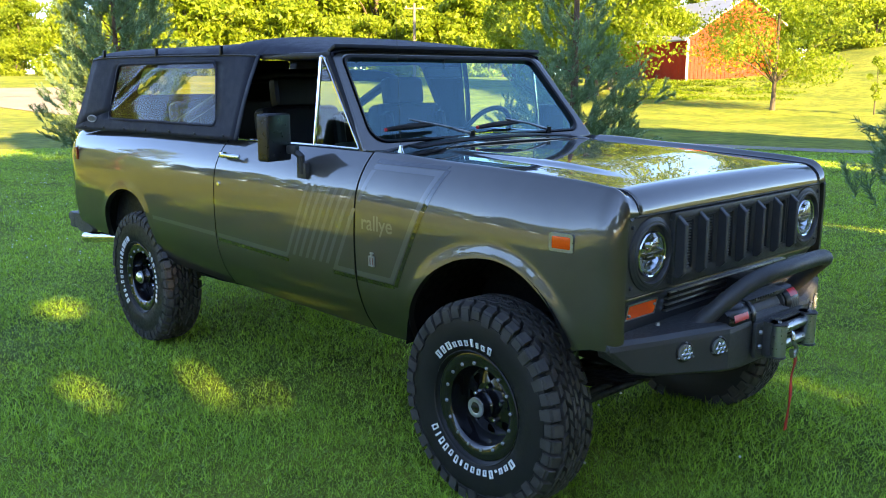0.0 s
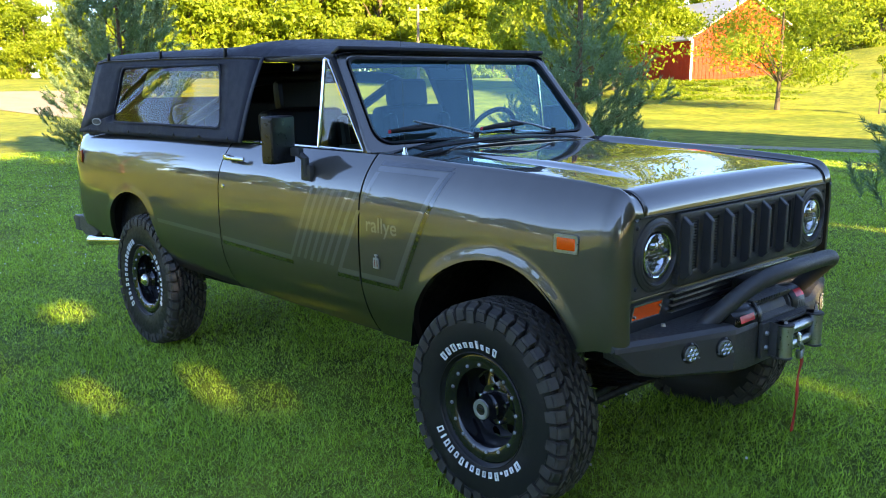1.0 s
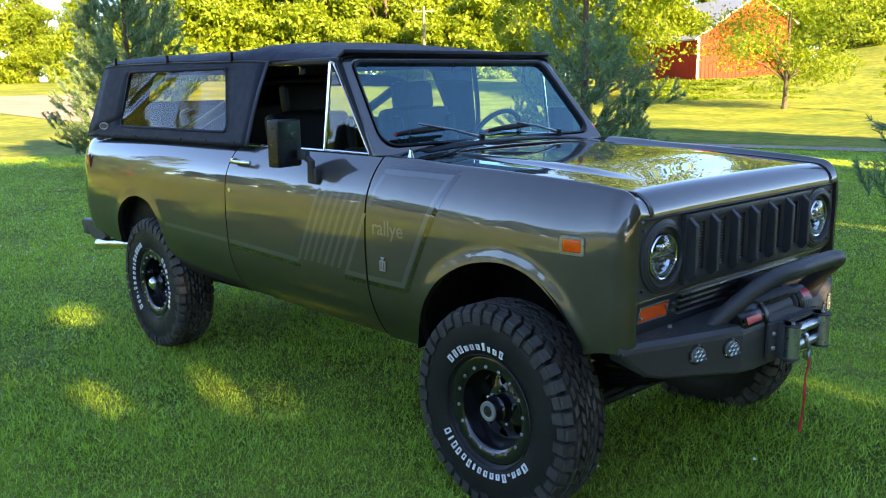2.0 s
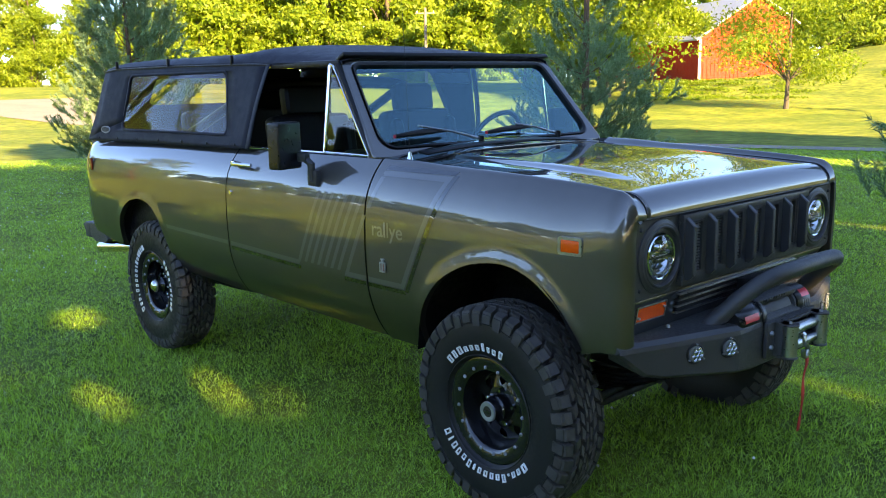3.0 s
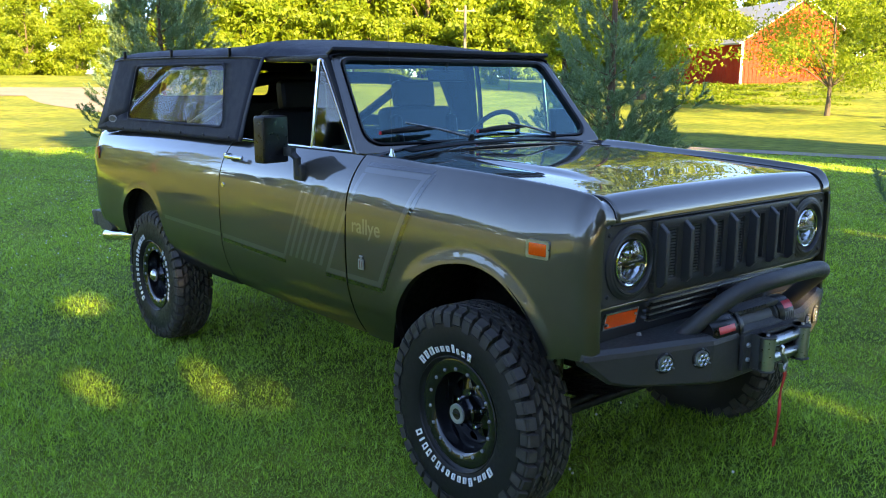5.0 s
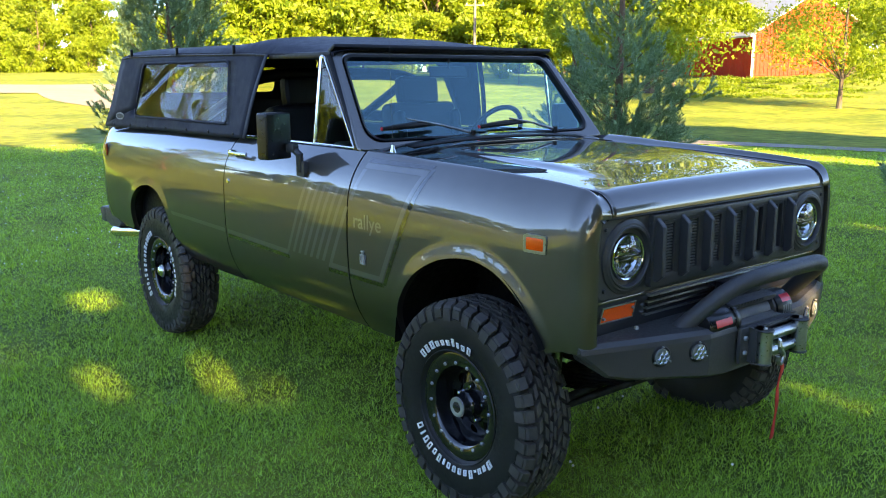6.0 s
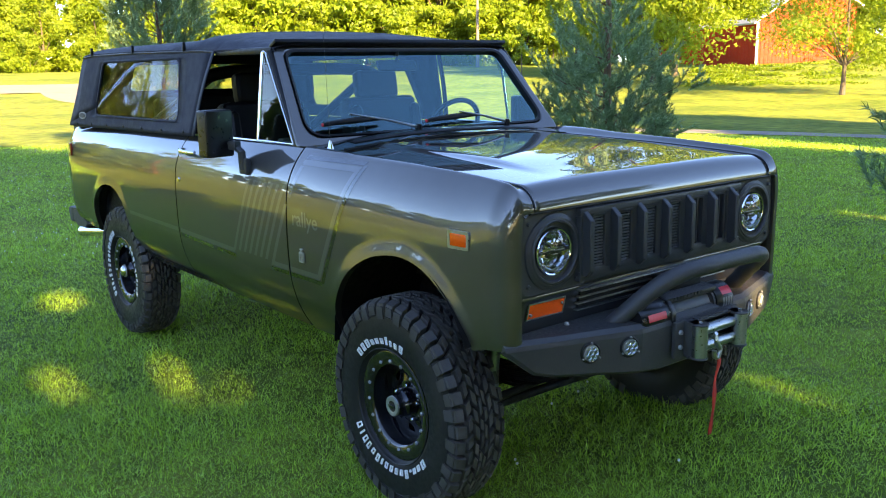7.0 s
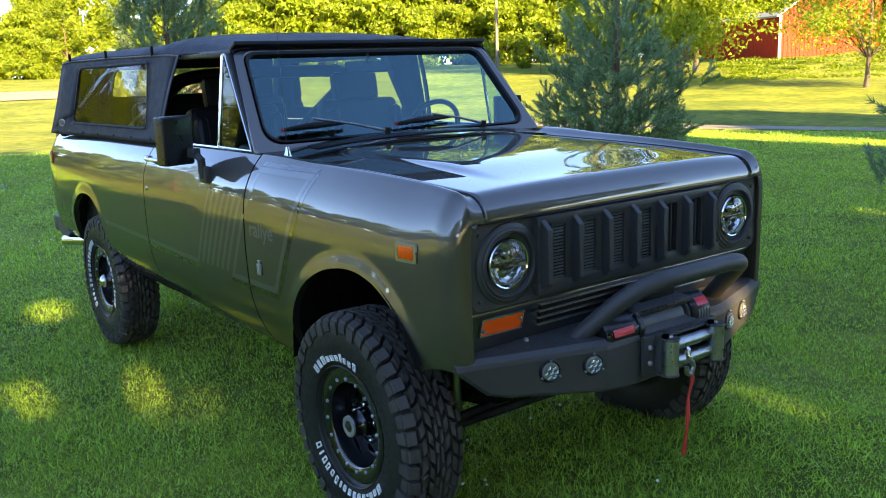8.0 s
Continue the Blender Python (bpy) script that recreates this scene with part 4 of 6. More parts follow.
part("floor_pan", Shape().box((-2.35, 0, 0.72), (3.3, 1.62, 0.05), bevel=0.01).box((-0.80, 0, 0.95), (0.04, 1.5, 0.75)).box((-0.1, 0, 0.90), (1.25, 0.80, 0.3), bevel=0.02), UNDER, truck)
part("gearbox", Shape().box((-1.0, 0.05, 0.56), (0.9, 0.3, 0.24), bevel=0.05).box((-1.6, -0.1, 0.55), (0.35, 0.42, 0.26), bevel=0.05), UNDER, truck)
part("fuel_tank", Shape().box((-2.15, -0.30, 0.60), (0.9, 0.26, 0.16), bevel=0.04), UNDER, truck)
for x in (0.0, -3.0):
    ax = part("axle", Shape().rod((x, -0.62, 0.432), (x, 0.62, 0.432), 0.045).spin([(0, -0.16), (0.1, -0.12), (0.14, 0), (0.1, 0.12), (0, 0.16)], 20, pose(x, 0.15, 0.432)), UNDER, truck, "black axle tube")
    for y in (-0.42, 0.42):
        sp = Shape()
        for k in range(5):
            L = 0.62 - 0.09 * k
            sp.sheet([[(x + u * L, y + dy, 0.54 - 0.016 * k + 0.11 * (u * L / 0.62) ** 2 + dz) for dy, dz in ((-0.032, 0), (0.032, 0), (0.032, -0.012), (-0.032, -0.012), (-0.032, 0))] for u in np.linspace(-1, 1, 15)])
        sp.box((x, y, 0.50), (0.12, 0.09, 0.10), bevel=0.008)
        part("leaf_spring", sp, UNDER, ax)
        s = 1 if y > 0 else -1
        part("shock_absorber", Shape().rod((x + 0.16, s * 0.50, 0.42), (x + 0.20, s * 0.52, 0.74), 0.028).rod((x + 0.20, s * 0.52, 0.72), (x + 0.22, s * 0.53, 0.98), 0.012), ZINC if x == 0 else UNDER, ax)
part("tie_rod", Shape().rod((0.24, -0.62, 0.43), (0.24, 0.62, 0.43), 0.018).rod((0.27, -0.58, 0.47), (0.30, 0.45, 0.56), 0.016).box((0.1, -0.6, 0.44), (0.34, 0.06, 0.05), bevel=0.01).box((0.1, 0.6, 0.44), (0.34, 0.06, 0.05), bevel=0.01), UNDER, truck)
part("drive_shaft", Shape().rod((-1.7, -0.1, 0.52), (-2.9, 0.1, 0.45), 0.04).rod((-1.3, 0.2, 0.5), (-0.1, 0.18, 0.45), 0.03), UNDER, truck)
part("trailing_arm", Shape().tube([(-2.70, -0.62, 0.50), (-2.35, -0.64, 0.515), (-2.0, -0.66, 0.545)], 0.028, 10), UNDER, truck)
part("engine_bay", Shape().box((0.05, 0, 1.02), (0.9, 0.95, 0.40), bevel=0.03), UNDER, truck)

# ---------------------------------------------------------------- winch bumper
bump = Shape()
sec = [(-0.797, 0.571, 0.804, 0.772, 0.515), (-0.70, 0.612, 0.808, 0.684, 0.45), (-0.63, 0.642, 0.810, 0.667, 0.43), (-0.31, 0.742, 0.812, 0.634, 0.40), (-0.20, 0.744, 0.812, 0.622, 0.40)]
rows = []
for y, xf, zt, zb, xb in sec + [(-a, b, c, d, e) for a, b, c, d, e in sec[::-1]]:
    rows.append([(xb, y, zb + 0.03), (xb, y, zt), (xf - 0.022, y, zt), (xf - 0.004, y, zt - 0.014), (xf, y, zt - 0.03), (xf - 0.004, y, zb + 0.012), (xf - 0.018, y, zb), (xb, y, zb + 0.03)])
bump.sheet(rows)
for k in (0, -1):
    bump.add(rows[k][:-1], [tuple(range(7))])
bp = part("front_bumper", bump, BUMPER, truck, "black textured steel winch bumper", smooth=12)
hoop = [(0.62, -0.350, 0.785), (0.655, -0.318, 0.832), (0.72, -0.248, 0.918), (0.757, -0.192, 0.960), (0.785, -0.12, 0.984), (0.80, 0.0, 0.993), (0.80, 0.20, 0.993), (0.80, 0.27, 0.990), (0.788, 0.322, 0.976), (0.755, 0.345, 0.945), (0.70, 0.365, 0.89), (0.60, 0.40, 0.79)]
part("hoop_tube", Shape().tube([tuple(p) for p in curve_fine(hoop, 5)], 0.0315, 20), BUMPER, bp, "thick black bumper hoop")
for y, x, yaw in ((-0.510, 0.684, -18), (-0.362, 0.730, -18), (0.362, 0.730, 18), (0.510, 0.684, 18)):
    fl = empty("fog_light")
    fl.parent = truck
    fl.matrix_world = pose(x, y, 0.742, 0, 0, -90 + yaw) @ Matrix.Scale(0.78, 4)
    fl["label"] = "round clear auxiliary lamp in a black ring"
    part("bezel", Shape().spin([(0.036, 0.03), (0.038, 0.004), (0.044, 0.0), (0.050, 0.004), (0.051, 0.02)], 32, pose(0, 0, 0, 0, 0, 180)), SEAL_GAP, fl)
    part("reflector", Shape().spin([(0.0, 0.0), (0.037, 0.0), (0.037, 0.01)], 32, pose(0, 0.004, 0, 0, 0, 180)), SILVER, fl)
    for cx, cz in [(0.0, 0.0)] + [(0.0225 * math.cos(radians(60 * k)), 0.0225 * math.sin(radians(60 * k))) for k in range(6)]:
        part("lamp_cell", Shape().spin([(0.0, 0.0), (0.005, 0.001), (0.009, 0.004), (0.0112, 0.009)], 12, pose(cx, 0.002, cz, 0, 0, 0)), LAMP, fl)
    part("lens", Shape().spin([(0.0, 0.014), (0.02, 0.013), (0.037, 0.008)], 24), LENS, fl)
    for k in range(3):
        a = radians(90 + 120 * k)
        part("screw", Shape().spin([(0.0, 0.006), (0.004, 0.005), (0.005, -0.004)], 8, pose(0.0465 * math.cos(a), 0.006, 0.0465 * math.sin(a), 0, 0, 0)), BOLT, fl)

# winch: motor, drum, gearbox, tie bars; roller fairlead; hook with red strap
wi = empty("winch")
wi.parent, wi.location = truck, (0.022, 0, -0.028)
wi["label"] = "black electric winch with red labels"
wa = pose(0.655, 0, 0.836, 0, 0, 0)
part("motor", Shape().spin([(0.0, -0.30), (0.052, -0.298), (0.060, -0.285), (0.062, -0.15), (0.058, -0.13), (0.0, -0.13)], 32, wa), SATIN_BLACK, wi, "glossy black motor housing")
part("motor_flange", Shape().spin([(0.0, -0.152), (0.066, -0.152), (0.070, -0.148), (0.070, -0.132), (0.066, -0.128), (0.0, -0.128)], 32, wa), SATIN_BLACK, wi)
for a in (20, 62, 104):
    part("bolt", Shape().spin([(0.0, -0.008), (0.005, -0.007), (0.006, 0.0)], 6, pose(0.655 + 0.058 * math.cos(radians(a)), -0.152, 0.836 + 0.058 * math.sin(radians(a)))), BOLT, wi)
part("gear_housing", Shape().spin([(0.0, 0.13), (0.06, 0.132), (0.066, 0.15), (0.066, 0.225), (0.05, 0.245), (0.0, 0.25)], 32, wa), SATIN_BLACK, wi)
for j in range(4):
    part("print_bars", Shape().sheet([[(0.655 + 0.0669 * math.cos(radians(a)), y, 0.836 + 0.0669 * math.sin(radians(a))) for y in (0.160 + 0.016 * j, 0.170 + 0.016 * j)] for a in range(-14, 19, 6)]), PALE_BAR, wi, "pale worn print")
part("drum", Shape().spin([(0.0, -0.13), (0.055, -0.13), (0.055, -0.118), (0.037, -0.115), (0.037, 0.115), (0.055, 0.118), (0.055, 0.13), (0.0, 0.13)], 28, wa), BUMPER, wi)
rope = Shape()
for k in range(26):
    rope.spin([(0.040, -0.110 + k * 0.0085), (0.0445, -0.1055 + k * 0.0085), (0.040, -0.101 + k * 0.0085)], 24, wa)
part("wound_rope", rope, GREY_ROPE, wi, "grey wound rope")
part("tie_bar", Shape().box((0.66, 0.0, 0.893), (0.07, 0.30, 0.022), (0, 8, 0), 0.006), BUMPER, wi)
part("tie_bar", Shape().rod((0.705, -0.14, 0.818), (0.705, 0.14, 0.818), 0.012), BUMPER, wi)
part("control_box", Shape().box((0.60, 0.03, 0.925), (0.09, 0.19, 0.06), bevel=0.012), SEAL_GAP, wi)
lab = Shape()
for j in range(9):
    lab.box((0.6965, -0.105 + j * 0.02, 0.893), (0.003, 0.011, 0.012), (0, 8, 0))
part("print_bars", lab, BLACK_TRIM, wi)
for y0, y1, a0, a1, r in ((0.160, 0.222, 26, 56, 0.0668), (-0.275, -0.175, 4, 32, 0.0632)):
    arc = Shape().sheet([[(0.655 + r * math.cos(radians(a)), y, 0.836 + r * math.sin(radians(a))) for y in (y0, y1)] for a in range(a0, a1, 4)])
    part("red_label", arc, RED_LABEL, wi, "red maker's label")
fa = empty("fairlead")
fa.parent, fa.location = truck, (0, 0.035, 0)
fa["label"] = "bright steel roller fairlead"
part("plate", Shape().box((0.757, 0.0, 0.727), (0.016, 0.385, 0.135), bevel=0.004).box((0.778, -0.135, 0.727), (0.045, 0.014, 0.125), bevel=0.004).box((0.778, 0.135, 0.727), (0.045, 0.014, 0.125), bevel=0.004)
     .box((0.774, 0, 0.790), (0.042, 0.285, 0.008), bevel=0.002).box((0.778, 0, 0.796), (0.02, 0.20, 0.004)).box((0.774, 0, 0.664), (0.042, 0.285, 0.008), bevel=0.002), BUMPER, fa)
for k in (-1, 1):
    for z in (0.790, 0.664):
        part("ear", Shape().spin([(0.0, -0.004), (0.030, -0.004), (0.032, 0.0), (0.030, 0.004), (0.0, 0.004)], 20, pose(0.818, k * 0.122, z, 90)).box((0.800, k * 0.122, z), (0.036, 0.058, 0.008)), BUMPER, fa)
    part("bolt", Shape().spin([(0.0, 0.008), (0.007, 0.007), (0.008, 0.0)], 6, pose(0.818, k * 0.122, 0.794, 90)), BOLT, fa)
for z in (0.757, 0.697):
    part("roller", Shape().rod((0.802, -0.115, z), (0.802, 0.115, z), 0.021, n=24), ZINC, fa)
for y in (-0.122, 0.122):
    part("roller", Shape().rod((0.818, y, 0.668), (0.818, y, 0.786), 0.028, n=24), ZINC, fa)
for z in (0.755, 0.70):
    for y in (-0.165, 0.165):
        part("bolt", Shape().spin([(0.0, -0.010), (0.008, -0.009), (0.010, 0.0)], 6, pose(0.765, y, z, 0, 0, 90)), BOLT, fa)
hk = empty("winch_hook")
hk.parent = truck
hk["label"] = "steel hook with a red pull strap"
part("hook", Shape().tube([tuple(p) for p in curve_fine([(0.845, -0.030, 0.745), (0.850, -0.030, 0.715), (0.852, -0.010, 0.69), (0.852, -0.022, 0.662), (0.852, -0.042, 0.668), (0.852, -0.045, 0.69)], 4)], 0.009, 10), ZINC, hk)
part("thimble", Shape().tube([(0.80, -0.03, 0.728), (0.835, -0.03, 0.735), (0.847, -0.03, 0.75)], 0.008, 8), CHROME, hk)
st = curve_fine([(0.855, -0.028, 0.672), (0.860, -0.020, 0.64), (0.857, -0.034, 0.58), (0.862, -0.040, 0.50), (0.858, -0.046, 0.42), (0.856, -0.052, 0.372)], 4)
part("pull_strap", Shape().sheet([[(x + 0.002 * math.sin(9 * z), y + d * (0.5 + 0.5 * math.cos(24 * z) ** 2), z) for d in (-0.011, -0.004, 0.004, 0.011)] for x, y, z in st]), RED, hk, "frayed red webbing strap", smooth=60, solid=0.003)
for y in (-0.50, 0.50):
    part("bolt", Shape().spin([(0, 0.012), (0.008, 0.010), (0.010, 0)], 6, pose(0.56, y, 0.812, 90)), BOLT, bp)

# ---------------------------------------------------------------- soft top
roof_z = table([(-3.70, 1.812), (-3.66, 1.834), (-3.55, 1.847), (-3.3, 1.852), (-2.9, 1.850), (-2.72, 1.856), (-2.42, 1.853), (-2.1, 1.862), (-1.95, 1.880), (-1.82, 1.883), (-1.65, 1.870), (-1.4, 1.846), (-1.2, 1.825), (-1.08, 1.808)])
edge_z = table([(-3.70, 1.795), (-3.55, 1.808), (-2.8, 1.812), (-1.9, 1.806), (-1.7, 1.798), (-1.2, 1.790), (-1.08, 1.795)])
lean_k = table([(-3.9, 0.15), (-3.3, 0.17), (-1.75, 0.27), (-1.0, 0.29)])
top_end = table([(1.33, -3.925), (1.5, -3.86), (1.8, -3.70), (1.85, -3.68)])


def top_y(x, z):
    """How far out the canvas side stands at a height."""
    return 0.845 - lean_k(x) * (z - 1.34) - 0.004 * math.sin(9 * x) * math.sin(6 * (z - 1.34))


st_ob = empty("soft_top")
st_ob.parent = truck
st_ob["label"] = "black canvas soft top with clear vinyl side windows"
rows = []
for x in np.concatenate([np.linspace(-3.70, -2.0, 40), np.linspace(-1.96, -1.085, 36)]):
    ze, zr, ye = edge_z(x), roof_z(x), top_y(x, edge_z(x))
    row = []
    wr = 0.003 * math.sin(31 * x) * math.sin(7 * x + 1)
    for u in np.linspace(-1, 1, 45):
        a = abs(u)
        z = ze + (zr - ze) * (1 - a ** 7) ** 0.6 + 0.016 * (1 - a * a) + wr * (1 - a)
        row.append((x, u * ye, z))
    if x > -1.70:
        row = [(x, -ye + 0.004, ze - 0.028)] + row + [(x, ye - 0.004, ze - 0.028)]
    else:
        row = [(x, -ye - 0.002, ze - 0.014)] + row + [(x, ye + 0.002, ze - 0.014)]
    rows.append(row)
part("roof", Shape().sheet(rows), CANVAS, st_ob, "navy-black canvas roof over hoops", smooth=45, solid=0.006)
WINDOW = [(-3.385, 1.420), (-2.012, 1.434), (-2.118, 1.757), (-3.312, 1.747)]


def on_top(p, off=0.0):
    return (p[0], -top_y(p[0], p[1]) - off, p[1])


for sgn in (-1, 1):
    put = (lambda s: s) if sgn < 0 else (lambda s: s.mirrored())
    inner2 = rounded(WINDOW, 0.045, 5)
    outer2 = rounded([(-3.935, 1.325), (-1.79, 1.362), (-1.72, 1.80), (-3.695, 1.800)], [0.02, 0.01, 0.03, 0.05], 5)
    # densify both loops alike, then rings between them
    def dense(lp, k=6):
        return [lp[i] + (lp[(i + 1) % len(lp)] - lp[i]) * t / k for i in range(len(lp)) for t in range(k)]
    a, b = dense(outer2), dense(inner2)
    rings = []
    for t in (0, 0.25, 0.5, 0.75, 1.0):
        loop = [p + (q - p) * t for p, q in zip(a, b)]
        loop.append(loop[0])
        rings.append([on_top(p, 0.003 * math.sin(14 * p[0] + 5 * p[1])) for p in loop])
    side = part("side_curtain", put(Shape().sheet(rings)), CANVAS, st_ob, "navy-black canvas side curtain", smooth=45, solid=0.004)
    hem = Shape()
    hem.sheet([[on_top(p, 0.004) for p in [u + (w - u) * t for t in (0, 1)]] for u, w in zip(dense(rounded([(-3.40, 1.405), (-1.997, 1.420), (-2.105, 1.772), (-3.325, 1.762)], 0.055, 5)) , b)] )
    part("window_hem", put(hem), CANVAS, side, solid=0.002)
    # wavy clear vinyl with a crease from its foot at the back to its head
    nx, nz = 60, 24
    wrows = []
    for i in range(nx + 1):
        row = []
        for j in range(nz + 1):
            u, v = i / nx, j / nz
            x = (1 - v) * (WINDOW[0][0] + (WINDOW[1][0] - WINDOW[0][0]) * u) + v * (WINDOW[3][0] + (WINDOW[2][0] - WINDOW[3][0]) * u)
            z = (1 - v) * (WINDOW[0][1] + (WINDOW[1][1] - WINDOW[0][1]) * u) + v * (WINDOW[3][1] + (WINDOW[2][1] - WINDOW[3][1]) * u)
            d = (u - 0.02) * 0.75 - (v - 0.10) * 0.42
            fold = 0.016 * math.exp(-(d / 0.035) ** 2) - 0.010 * math.exp(-((d + 0.07) / 0.05) ** 2)
            wave = 0.0014 * math.sin(7 * u + 2 * v) + 0.0006 * math.sin(13 * u - 6 * v)
            rim = min(1, 8 * min(u, 1 - u, v, 1 - v))
            row.append(on_top((x, z), -0.004 + (fold + wave) * rim))
        wrows.append(row)
    pane = part("side_window", put(Shape().sheet(wrows)), VINYL, side, "creased clear vinyl window", smooth=80)
    pane.visible_shadow = False
    for x in (-3.52, -2.80, -2.07):
        part("roof_clip", put(Shape().box((x, -top_y(x, 1.815) - 0.006, 1.822), (0.018, 0.016, 0.05), (0, 0, 0), 0.004)), SEAL_GAP, st_ob, "black roof clip")
    part("roof_piping", put(Shape().tube([(x, -top_y(x, edge_z(x)) - 0.004, edge_z(x) - 0.012) for x in np.linspace(-3.69, -1.70, 24)], 0.006, 8)), SEAL_GAP, st_ob)
    for k in range(7):
        x = -3.75 + k * 0.31
        part("snap", put(Shape().spin([(0.0, -0.006), (0.006, -0.005), (0.009, 0.0)], 10, pose(x, -top_y(x, 1.355) - 0.003, belt(x) + 0.022))), SEAL_GAP, side)
    badge = Shape().prism([on_top(p, 0.006) for p in [Vector((-3.64 + 0.075 * math.cos(t), 1.405 + 0.024 * math.sin(t))) for t in np.linspace(0, 2 * math.pi, 20, endpoint=False)]], (0, 0.004, 0))
    part("maker_patch", put(badge), PALE_BAR, side, "small pale oval patch")
    part("patch_field", put(Shape().prism([on_top(p, 0.0075) for p in [Vector((-3.64 + 0.062 * math.cos(t), 1.405 + 0.016 * math.sin(t))) for t in np.linspace(0, 2 * math.pi, 20, endpoint=False)]], (0, 0.004, 0))), SEAL_GAP, side)
    flap = [[on_top(p, 0.004 + 0.012 * math.sin(3 * t)) for p in ((-1.79 + 0.07 * t, 1.362 + 0.43 * t), (-1.765 + 0.065 * t, 1.362 + 0.43 * t), (-1.75 + 0.065 * t, 1.362 + 0.43 * t))] for t in np.linspace(0, 1, 14)]
    part("door_flap", put(Shape().sheet(flap)), CANVAS, side, smooth=60, solid=0.004)
    part("door_header", put(Shape().box((-1.40, -0.70, 1.783), (0.60, 0.04, 0.03), bevel=0.008)), SEAL_GAP, st_ob)
rw = Shape().ring([(top_end(z), y, z) for y, z in rounded([(-0.84, 1.325), (0.84, 1.325), (0.765, 1.800), (-0.765, 1.800)], 0.04)],
                  [(top_end(z), y, z) for y, z in rounded([(-0.44, 1.55), (0.44, 1.55), (0.42, 1.735), (-0.42, 1.735)], 0.04)], (0.006, 0, 0))
bc = part("rear_curtain", rw, CANVAS, st_ob)
pz = part("rear_window", Shape().pane([(top_end(z) + 0.002, y, z) for y, z in rounded([(-0.44, 1.55), (0.44, 1.55), (0.42, 1.735), (-0.42, 1.735)], 0.04)]), VINYL, bc)
pz.visible_shadow = False

# ---------------------------------------------------------------- cabin
dashb = Shape().box((-0.98, 0, 1.29), (0.26, 1.46, 0.17), (0, 6, 0), 0.04, 3).box((-1.02, 0.38, 1.36), (0.18, 0.40, 0.06), bevel=0.02)
part("dashboard", dashb, DASH, truck, "dark vinyl dashboard")
sw = empty("steering_wheel")
sw.parent = truck
sw.matrix_world = pose(-1.25, 0.455, 1.350, 0, 0, 0) @ pose(0, 0, 0, -28, 0, -90)
rim = Shape().spin([(0.185 + 0.014 * math.cos(t), 0.014 * math.sin(t)) for t in np.linspace(0, 2 * math.pi, 12, endpoint=False)], 48, closed=True)
part("wheel_rim", rim, SEAT, sw)
part("spokes", Shape().box((0, 0.01, 0), (0.38, 0.012, 0.03), bevel=0.004).box((0, 0.01, -0.09), (0.03, 0.012, 0.19), bevel=0.004).spin([(0, -0.02), (0.05, -0.015), (0.055, 0.02), (0, 0.03)], 24), SEAT, sw)
part("column", Shape().rod((0, 0.02, 0), (0, 0.36, 0), 0.03), SEAT, sw)


def seat(x, y, w, high, name):
    s = empty(name)
    s.parent = truck
    s["label"] = "black vinyl high-backed seat" if w < 0.8 else "black vinyl rear bench"
    part("cushion", Shape().box((x + 0.22, y, 0.98), (0.52, w, 0.15), (0, -5, 0), 0.05, 3), SEAT, s)
    b = Shape().box((x - 0.04, y, 1.25), (0.14, w, 0.55), (0, -10, 0), 0.05, 3).box((x - 0.01, y - w * 0.42, 1.25), (0.18, w * 0.13, 0.45), (0, -10, 0), 0.04, 3).box((x - 0.01, y + w * 0.42, 1.25), (0.18, w * 0.13, 0.45), (0, -10, 0), 0.04, 3)
    part("backrest", b, SEAT, s)
    if high:
        part("headrest", Shape().box((x - 0.10, y, 1.595), (0.09, w * 0.58, 0.17), (0, -8, 0), 0.04, 3), SEAT, s)
        part("seat_base", Shape().box((x + 0.18, y, 0.83), (0.42, w * 0.8, 0.2), bevel=0.02), UNDER, s)


seat(-1.78, -0.40, 0.50, True, "passenger_seat")
seat(-1.78, 0.38, 0.50, True, "driver_seat")
seat(-3.05, 0.0, 1.05, False, "rear_bench")
part("console", Shape().box((-1.65, 0, 0.92), (0.55, 0.26, 0.32), bevel=0.03), SEAT, truck)
rb = empty("roll_bar")
rb.parent = truck
rb["label"] = "black padded roll bar with rear braces"
part("main_hoop", Shape().tube([tuple(p) for p in curve_fine([(-2.18, -0.70, 0.76), (-2.18, -0.70, 1.3), (-2.18, -0.66, 1.56), (-2.18, -0.50, 1.675), (-2.18, 0.0, 1.69), (-2.18, 0.50, 1.675), (-2.18, 0.66, 1.56), (-2.18, 0.70, 1.3), (-2.18, 0.70, 0.76)], 5)], 0.036, 14), SEAT, rb)
for y in (-0.6, 0.6):
    part("brace", Shape().tube([(-2.18, y * 0.9, 1.66), (-3.2, y * 1.1, 1.25), (-3.7, y * 1.12, 0.95)], 0.03, 12), SEAT, rb)
part("top_hoop", Shape().tube([(-1.70, -0.70, 1.78), (-1.70, -0.5, 1.845), (-1.70, 0, 1.865), (-1.70, 0.5, 1.845), (-1.70, 0.70, 1.78)], 0.014, 10).tube([(-2.75, -0.70, 1.78), (-2.75, -0.5, 1.835), (-2.75, 0, 1.85), (-2.75, 0.5, 1.835), (-2.75, 0.70, 1.78)], 0.014, 10), SEAT, rb)
for y in (-0.79, 0.79):
    part("bed_side", Shape().box((-2.98, y, 1.02), (2.05, 0.03, 0.62), bevel=0.01), SEAT, truck, "black inner bed side")

# ---------------------------------------------------------------- ground
OX, OY = 2.3, -3.0


